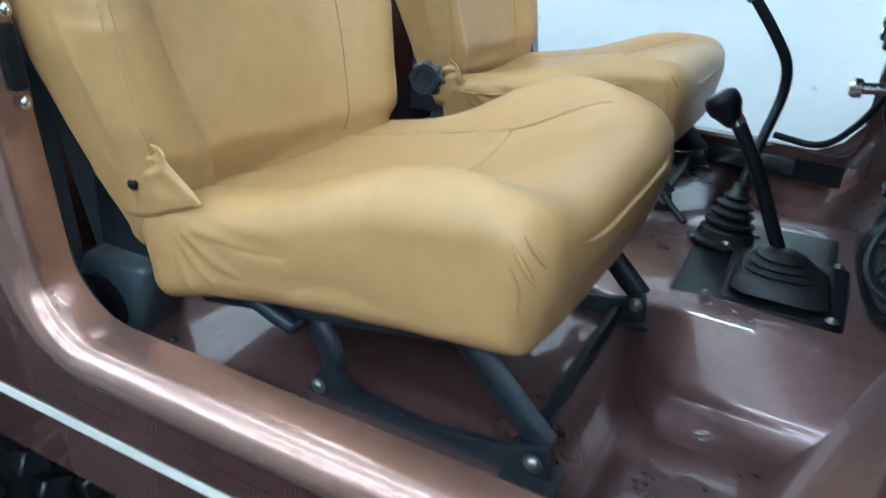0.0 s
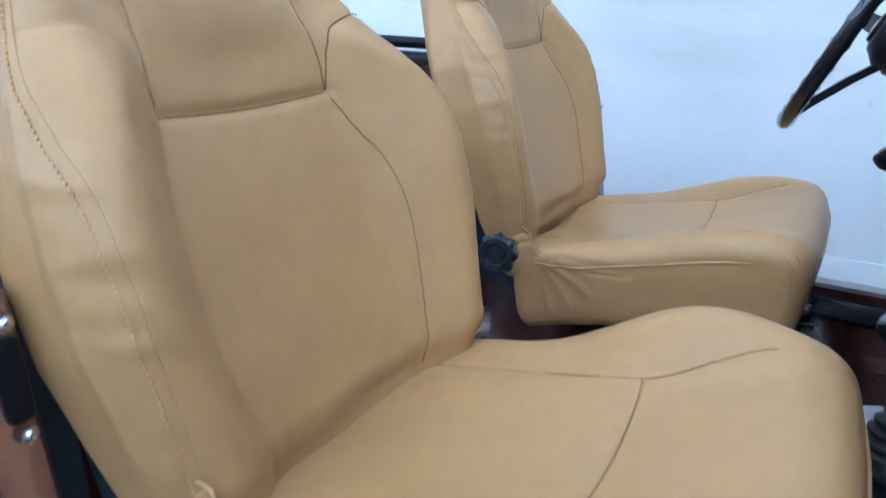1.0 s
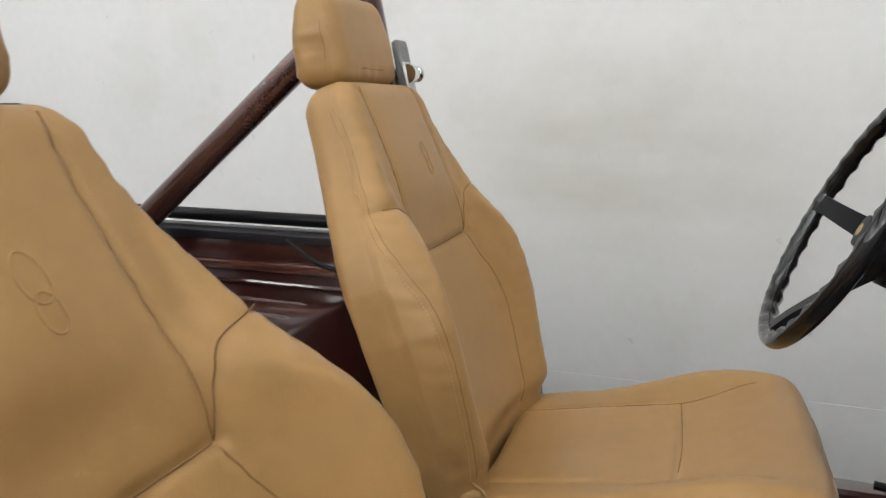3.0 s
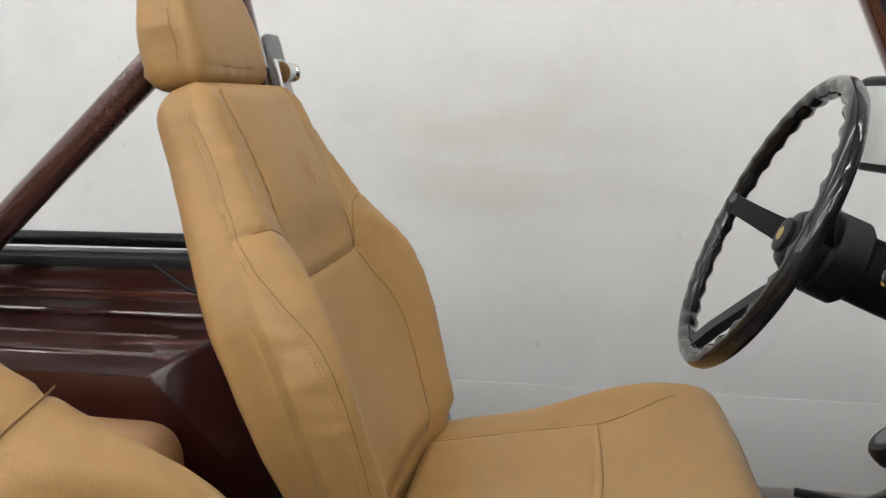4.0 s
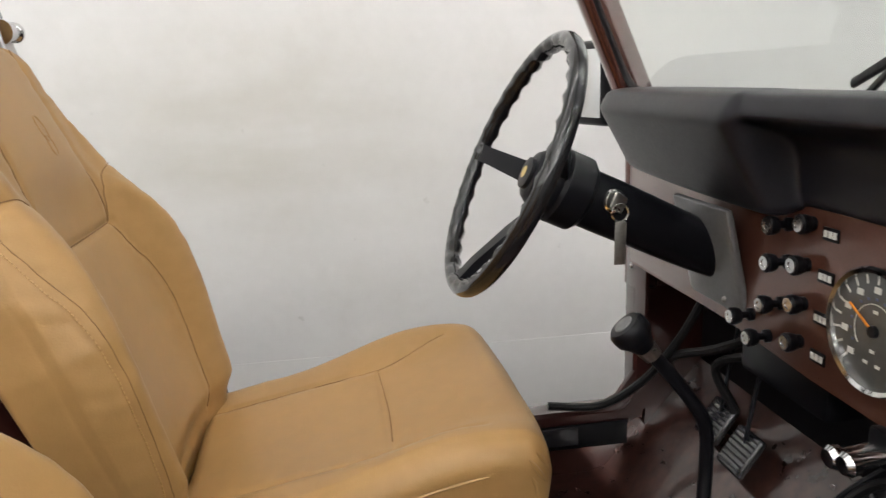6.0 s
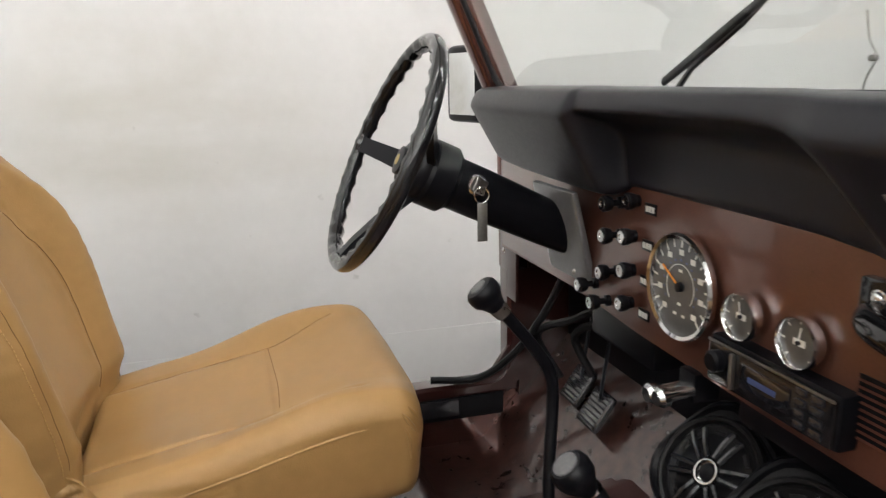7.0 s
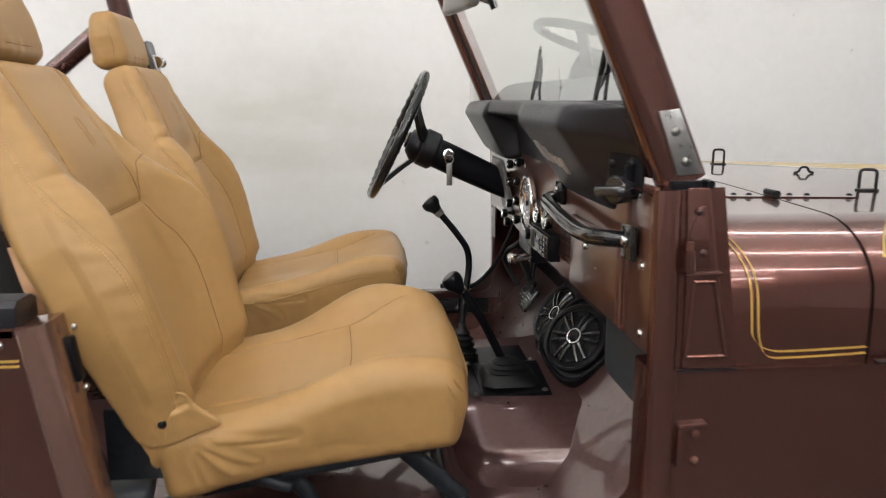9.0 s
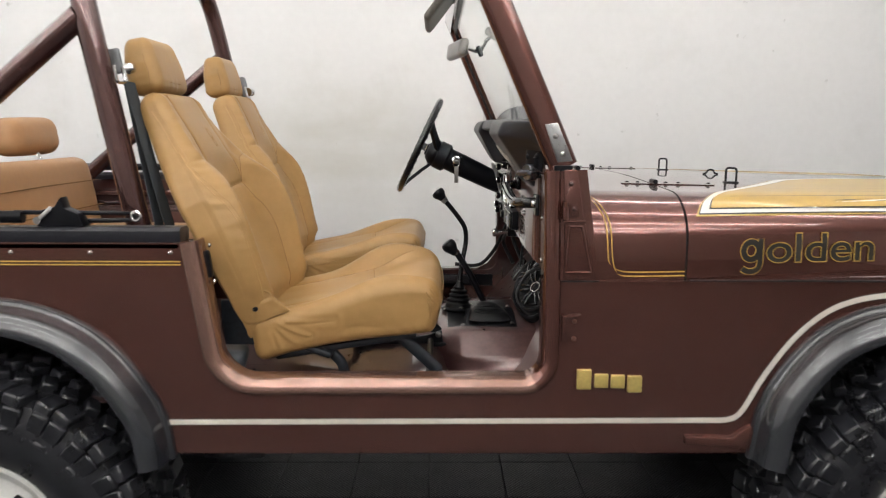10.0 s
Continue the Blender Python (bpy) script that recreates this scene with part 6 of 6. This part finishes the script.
def levers():
    plate = part("shift_plate", moved(soft_block((0.082, 0.088, 0.006), 0.0055, 6), pose(1.300, 0.655, 0.790, 8, -2, 0)), BLACK, car, "black boot plate with screws")
    wide = part("cover_plate", moved(soft_block((0.105, 0.155, 0.003), 0.0028, 6), pose(1.26, 0.735, 0.788, 2, -2, 0)), BLACK, car, "dark cover plate on the tunnel")
    # main lever in front, square boot
    sq = []
    for h, w, rr in ((0.0, 0.085, 0.02), (0.035, 0.075, 0.025), (0.045, 0.062, 0.03), (0.05, 0.066, 0.035), (0.06, 0.052, 0.035), (0.066, 0.056, 0.035), (0.078, 0.040, 0.03), (0.084, 0.044, 0.03), (0.10, 0.022, 0.02), (0.102, 0.012, 0.011)):
        row = []
        for j in range(32):
            a = 2 * math.pi * j / 32
            k = 1 / max(abs(math.cos(a)), abs(math.sin(a)))
            f = (1 - step(0, 0.09, h))
            r = w * (f * min(k, 1.22) + (1 - f))
            row.append(Vector((1.295 + 0.80 * r * math.cos(a) - h * 0.1, 0.662 + 0.84 * r * math.sin(a) * 0.92, 0.795 + h * 0.52)))
        sq.append(row)
    gl = part("gear_lever", tube(rounded_path([(1.285, 0.672, 0.83), (1.225, 0.675, 0.950), (1.185, 0.678, 1.01)], 0.03), 0.0105, 12), BLACK, car, "black gear lever with a rubber boot and round knob")
    part("lever_boot", rings(sq), RUBBER, gl, sharp=70)
    kw = Vector((-0.62, 0.02, 0.78)).normalized()
    part("lever_collar", tube([Vector((1.187, 0.678, 1.006)), Vector((1.187, 0.678, 1.006)) + kw * 0.012], 0.012, 12), CHROME, gl)
    part("lever_knob", lathe([(0.010, 0), (0.013, 0.005), (0.018, 0.016), (0.0235, 0.026), (0.0248, 0.036), (0.0235, 0.044), (0.019, 0.049), (0, 0.050)], 24, aim(Vector((1.182, 0.676, 1.006)), kw)), BLACK, gl, "round black shift knob")
    part("knob_cap", lathe([(0.016, 0.0495), (0.015, 0.051), (0, 0.0512)], 20, aim(Vector((1.182, 0.676, 1.006)), kw)), GREYCAP, gl, "pale round shift pattern cap")
    for dx, dy, dz in ((-0.080, -0.088, -0.011), (0.080, -0.085, -0.006), (-0.080, 0.070, 0.006), (0.080, 0.070, 0.012)):
        screw("plate_screw", (1.285 + dx, 0.665 + dy, 0.800 + dz), (0, 0.1, 1), 0.009, plate, STEEL)
    # second lever, bent, with a bellows boot
    p = rounded_path([(1.195, 0.80, 0.82), (1.205, 0.84, 0.92), (1.225, 0.87, 1.02), (1.222, 0.868, 1.070), (1.185, 0.866, 1.122), (1.150, 0.866, 1.163)], 0.05, 6)
    tl = part("transfer_lever", tube(p, 0.0085, 12), BLACK, car, "bent black lever with a round knob and bellows boot")
    kb = Vector((-0.62, 0.10, 0.70)).normalized()
    at = Vector((1.152, 0.866, 1.160))
    part("lever_collar", tube([at, at + kb * 0.014], [0.011, 0.013], 12), STEEL, tl)
    part("lever_knob", lathe([(0.011, 0), (0.013, 0.005), (0.017, 0.014), (0.0225, 0.022), (0.0232, 0.030), (0.0225, 0.036), (0.019, 0.040), (0, 0.041)], 24, aim(at + kb * 0.012, kb)), BLACK, tl, "black ribbed shift knob")
    part("knob_cap", lathe([(0.012, 0.0405), (0.011, 0.042), (0, 0.0422)], 20, aim(at + kb * 0.012, kb)), GREYCAP, tl)
    bellows([(0.060, 0), (0.060, 0.005), (0.046, 0.008), (0.043, 0.022), (0.034, 0.028), (0.040, 0.033), (0.040, 0.037), (0.028, 0.043), (0.035, 0.049), (0.035, 0.052), (0.024, 0.058), (0.030, 0.064), (0.030, 0.067), (0.018, 0.073), (0.022, 0.079), (0.012, 0.088), (0.009, 0.10), (0, 0.10)], aim((1.195, 0.80, 0.786), (0.05, 0.1, 1)), tl, "lever_boot")
    for k in range(4):
        a = k * math.pi / 2 + 0.6
        screw("boot_screw", (1.195 + 0.056 * math.cos(a), 0.80 + 0.056 * math.sin(a), 0.794), (0, 0, 1), 0.007, tl, STEEL)
    # hand brake cable and lever by the tunnel
    part("cable", tube(smooth_path([(1.12, 0.86, 0.78), (1.06, 0.90, 0.82), (1.02, 0.93, 0.88)], 5), 0.006, 8), CABLE, car)


levers()


def speakers():
    """Twin speakers in a black box on the tunnel under the dash."""
    s = thing("speaker_box", "black speaker box with two round speakers under the dash", "speaker")
    ca, cb = Vector((1.447, 0.644, 0.900)), Vector((1.443, 0.820, 0.906))
    wa, wb = Vector((-0.66, -0.46, 0.58)).normalized(), Vector((-0.82, -0.16, 0.55)).normalized()
    part("box_base", moved(shaped(soft_block((0.055, 0.150, 0.060), 0.035, 10), lambda p: Vector((p.x + 0.35 * p.z, p.y, p.z))), pose(1.490, 0.735, 0.825, 0, 0, 8)), BLACK, s, "black moulded speaker enclosure")
    for c, tilt in ((ca, wa), (cb, wb)):
        mm = aim(c - tilt * 0.012, tilt)
        # enclosure: a rounded square face that runs back and down to the floor
        def frame_ring(h, d, k=32):
            row = []
            for j in range(k):
                a = 2 * math.pi * j / k
                q = (abs(math.cos(a + 0.5)) ** 3.2 + abs(math.sin(a + 0.5)) ** 3.2) ** (-1 / 3.2)
                row.append(mm @ Vector((h * q * math.cos(a), h * q * math.sin(a), d)))
            return row
        part("enclosure", rings([frame_ring(0.086, -0.004), frame_ring(0.091, 0.001), frame_ring(0.096, 0.000), frame_ring(0.100, -0.006), frame_ring(0.102, -0.03), frame_ring(0.100, -0.09), frame_ring(0.085, -0.16)]), BLACK, s)
        m = aim(c - tilt * 0.012, tilt)
        sp = part("speaker", lathe([(0.082, -0.012), (0.086, 0.0), (0.085, 0.009), (0.081, 0.012), (0.077, 0.010), (0.075, 0.000), (0.070, 0.004), (0.064, -0.002), (0.045, -0.014), (0.026, -0.020), (0, -0.020)], 44, m), SPEAKER, s, "round black speaker cone in a rim")
        part("tweeter_ring", lathe([(0.022, -0.02), (0.021, 0.012), (0.019, 0.015), (0.0165, 0.015), (0.016, 0.008), (0, 0.008)], 28, m), CHROME, sp, "silver tweeter ring")
        part("tweeter", lathe([(0.015, 0.008), (0.012, 0.013), (0.006, 0.015), (0, 0.0155)], 20, m), BLACK, sp)
        for i in range(6):
            a = i * 60 + 12
            for o in (-0.006, 0.006):
                bar = tube([(0.022, o, 0.010), (0.044, o * 1.35, 0.012), (0.066, o * 1.7, 0.008)], 0.0046, 6)
                part("grille_bar", moved(bar, m @ pose(0, 0, 0, 0, 0, a)), FLARE, sp)
        arcs = []
        for i in range(12):
            a0 = radians(i * 30 + 4)
            arcs.append(tube([m @ Vector((0.060 * math.cos(a0 + t), 0.060 * math.sin(a0 + t), 0.004)) for t in (0, 0.1, 0.2, 0.3)], 0.0035, 6))
        tagged(part("cone_rib", joined(*arcs), SPEAKER, sp), kind="stuff")


speakers()

# ---- roll bar, belts, soft-top hardware ----
def roll_bar():
    y0, y1 = 0.15, W - 0.15
    hoop = rounded_path([(0.362, y0, 1.10), (0.245, y0, 1.73), (0.20, y0 + 0.04, 1.955), (0.20, y1 - 0.04, 1.955), (0.245, y1, 1.73), (0.362, y1, 1.10)], 0.13, 9)
    h = part("roll_bar", tube(hoop, 0.031, 18), BARPAINT, car, "maroon painted roll bar hoop with rear braces")
    for y in (y0, y1):
        part("rear_brace", tube([(0.236, y, 1.692), (-0.45, y, 1.130)], 0.029, 16), BARPAINT, h)
        part("bar_foot", tube([(0.364, y, 1.09), (0.385, y, 0.98), (0.40, y, 0.80), (0.40, y, 0.71)], 0.031, 16), BARPAINT, h)
        s = -1 if y < 1 else 1
        # belt anchor with loop on the hoop
        if y > 1:
            pl = part("belt_plate", moved(soft_block((0.010, 0.022, 0.046), 0.009, 6), pose(0.335, y - 0.022, 1.576, 0, -12, 0)), PLASTICGREY, h, "grey plastic belt guide cover")
            part("belt_roller", lathe([(0, 0), (0.017, 0), (0.017, 0.004), (0.013, 0.007), (0.012, 0.022), (0.015, 0.026), (0.015, 0.030), (0, 0.030)], 20, aim((0.354, y - 0.046, 1.560), (0.25, 1, 0))), CHROME, pl, "chrome belt roller")
            part("roller_bracket", moved(soft_block((0.004, 0.018, 0.050), 0.0035, 5), pose(0.354, y - 0.030, 1.533, 0, -14, 0)), STAINLESS, pl)
        an = part("belt_anchor", moved(soft_block((0.018, 0.006, 0.032), 0.0055, 5), pose(0.300, y + s * -0.035, 1.585, 0, -10, 0)), PLASTICGREY, h, "grey belt guide on the hoop")
        part("anchor_bolt", lathe([(0.014, 0), (0.014, 0.012), (0.009, 0.02), (0, 0.02)], 12, aim((0.335, y + s * -0.02, 1.565), (1, 0, 0.2))), CHROME, h)
        part("anchor_loop", tube(rounded_path([(0.322, y - 0.025, 1.57), (0.328, y - 0.025, 1.53), (0.328, y + 0.025, 1.53), (0.322, y + 0.025, 1.57)], 0.01, 4), 0.004, 8), CHROME, h)


PLASTICGREY = material("grey_plastic", (0.16, 0.165, 0.17), 0.45, vary=0.15, scale=15, bump=0.2)
roll_bar()


def strap(pts, w, t, way, way1=None):
    """A flat belt along points; way is the direction across its width."""
    p = smooth_path(pts, 8)
    secs = []
    for i, q in enumerate(p):
        a, b = p[max(0, i - 1)], p[min(len(p) - 1, i + 1)]
        tn = (b - a).normalized()
        wv = Vector(way).lerp(Vector(way1 or way), min(1.0, 2.2 * i / (len(p) - 1))).normalized()
        wd = (wv - tn * wv.dot(tn)).normalized()
        nn = tn.cross(wd)
        secs.append([q + wd * w / 2 + nn * t / 2, q - wd * w / 2 + nn * t / 2, q - wd * w / 2 - nn * t / 2, q + wd * w / 2 - nn * t / 2])
    return rings(secs)


def seat_belt(flip):
    b = thing("seat_belt", "black webbing seat belt with reel beside the seat", "seat belt", "seat belts")
    s = -1 if flip else 1
    def Y(y):
        return W - y if flip else y
    if flip:
        part("webbing", strap([(0.42, 1.40, 0.80), (0.415, 1.40, 1.0), (0.395, 1.385, 1.18), (0.332, 1.34, 1.535)], 0.048, 0.0016, (0.15, 1, 0), (0.15, 1, 0)), WEB, b, "black belt webbing")
    else:
        part("webbing", strap([(0.545, 0.165, 0.78), (0.495, 0.160, 0.955), (0.438, 0.160, 1.12), (0.382, 0.172, 1.33), (0.332, 0.19, 1.535)], 0.050, 0.0016, (0.5, 0.8, 0.1), (0.12, 1, 0)), WEB, b, "black belt webbing")
        part("webbing", strap([(0.490, 0.115, 0.78), (0.455, 0.125, 0.95), (0.415, 0.145, 1.10), (0.372, 0.17, 1.30), (0.328, 0.192, 1.53)], 0.046, 0.0016, (0.7, 0.7, 0), (0.1, 1, 0)), WEB, b, "black belt webbing")
    rx = 0.42 if flip else 0.545
    part("reel_cover", moved(shaped(soft_block((0.056, 0.050, 0.064), 0.024, 8), lambda p: Vector((p.x + 0.25 * p.z, p.y, p.z))), pose(rx, Y(0.165), 0.775, 0, 0, 8)), REELGREY, b, "dark blue-grey plastic belt reel cover")
    part("reel_drum", tube([(rx - 0.005, Y(0.108), 0.770), (rx - 0.005, Y(0.125), 0.770)], 0.045, 22), BLACK, b)
    screw("reel_bolt", (rx - 0.02, Y(0.107), 0.755), (0, -s, 0), 0.010, b, STEEL)
    return b


seat_belt(False)
seat_belt(True)


def top_hardware():
    """Folded soft-top bows and latch lying along the rails."""
    for flip in (False, True):
        def Y(y):
            return W - y if flip else y
        up = 0.042 if flip else 0.0
        t = thing("soft_top_bow", "black folded soft-top bow with chrome ends on the rail", "soft top bow", "soft top bows", (0, 0, up))
        part("bow_tube", tube([(-0.55, Y(0.03), 1.208), (0.12, Y(0.03), 1.206)], 0.015, 12), BLACK, t)
        part("bow_rod", tube(rounded_path([(0.10, Y(0.03), 1.217), (0.375, Y(0.05), 1.213), (0.385, Y(0.05), 1.20)], 0.01, 3), 0.0055, 8), BLACK, t)
        part("bow_rod", tube(rounded_path([(0.16, Y(0.03), 1.198), (0.25, Y(0.05), 1.194), (0.37, Y(0.05), 1.196)], 0.01, 3), 0.0055, 8), BLACK, t)
        part("bow_eye", tube([Vector((0.385 + 0.011 * math.cos(i * 0.5236), Y(0.045), 1.206 + 0.011 * math.sin(i * 0.5236))) for i in range(12)], 0.004, 8, closed=True), CHROME, t)
        part("latch_block", prism([(0.16, 1.184), (0.175, 1.225), (0.205, 1.232), (0.22, 1.255), (0.228, 1.228), (0.26, 1.215), (0.272, 1.184)], Y(0.012), Y(0.05), "y", 0.003), BLACK, t)
        part("latch_lever", tube([(0.165, Y(0.006), 1.200), (0.20, Y(0.006), 1.230)], 0.006, 8, flat=0.5), CHROME, t)
        part("latch_pin", tube([(0.166, Y(0.002), 1.200), (0.166, Y(0.03), 1.200)], 0.009, 12), CHROME, t)
        part("top_cable", tube(smooth_path([(0.02, Y(0.09), 1.17), (0.12, Y(0.10), 1.12), (0.22, Y(0.10), 1.125), (0.34, Y(0.09), 1.155)], 6), 0.005, 8), CABLE, t)


top_hardware()


def door_fittings():
    for flip in (False, True):
        s = -1 if flip else 1
        y = W if flip else 0
        st = part("door_striker", moved(soft_block((0.007, 0.011, 0.034), 0.006, 5), pose(0.556, y + s * 0.045, 1.088, 0, -8, 0)), BLACK, car, "black door striker with chrome screws")
        screw("striker_screw", (0.560, y + s * 0.045, 1.135), (1, 0, 0), 0.008, st, CHROME)
        screw("striker_screw", (0.568, y + s * 0.045, 1.045), (1, 0, 0), 0.008, st, CHROME)
        hp = part("door_hinge", prism([(1.425, 0.905), (1.425, 0.972), (1.470, 0.975), (1.470, 0.968), (1.437, 0.962), (1.437, 0.905)], y - s * 0.010, y, "y", 0.002), PAINT, car)
        for q in (0.955, 0.912):
            screw("hinge_screw", (1.456, y - s * 0.001, q), (0, -s, 0), 0.0075, hp, DASHPAINT)


door_fittings()


# ---- floor tiles, last ----
def tiles():
    size = 0.305
    me = None
    fl = bpy.data.objects["floor"]
    rest = []
    for i in range(int((X1 - X0) / size)):
        for j in range(int((Y1 - Y0) / size)):
            x, y = X0 + (i + 0.5) * size, Y0 + (j + 0.5) * size
            near = -1.2 < x < 3.6 and -0.9 < y < 2.6
            if near:
                if me is None:
                    b = box(-size / 2 + 0.001, size / 2 - 0.001, -size / 2 + 0.001, size / 2 - 0.001, -0.012, 0.0, 0.0025, 1)
                    ob = part("floor_tile", b, TILE, fl)
                    me = ob.data
                else:
                    ob = new("floor_tile", me)
                    ob.parent = fl
                ob.location = (x, y, 0)
            else:
                rest.append((x, y))
    out = bmesh.new()
    h = size / 2 - 0.001
    for x, y in rest:
        v = [out.verts.new((x + a * h, y + b * h, c)) for c in (-0.012, 0.0) for a, b in ((-1, -1), (1, -1), (1, 1), (-1, 1))]
        out.faces.new(v[4:])
        for k in range(4):
            out.faces.new((v[k], v[(k + 1) % 4], v[4 + (k + 1) % 4], v[4 + k]))
    tagged(part("floor_tiles", out, GREYTILE, fl, "dark grey floor tiles", smooth=False), kind="stuff")


tiles()
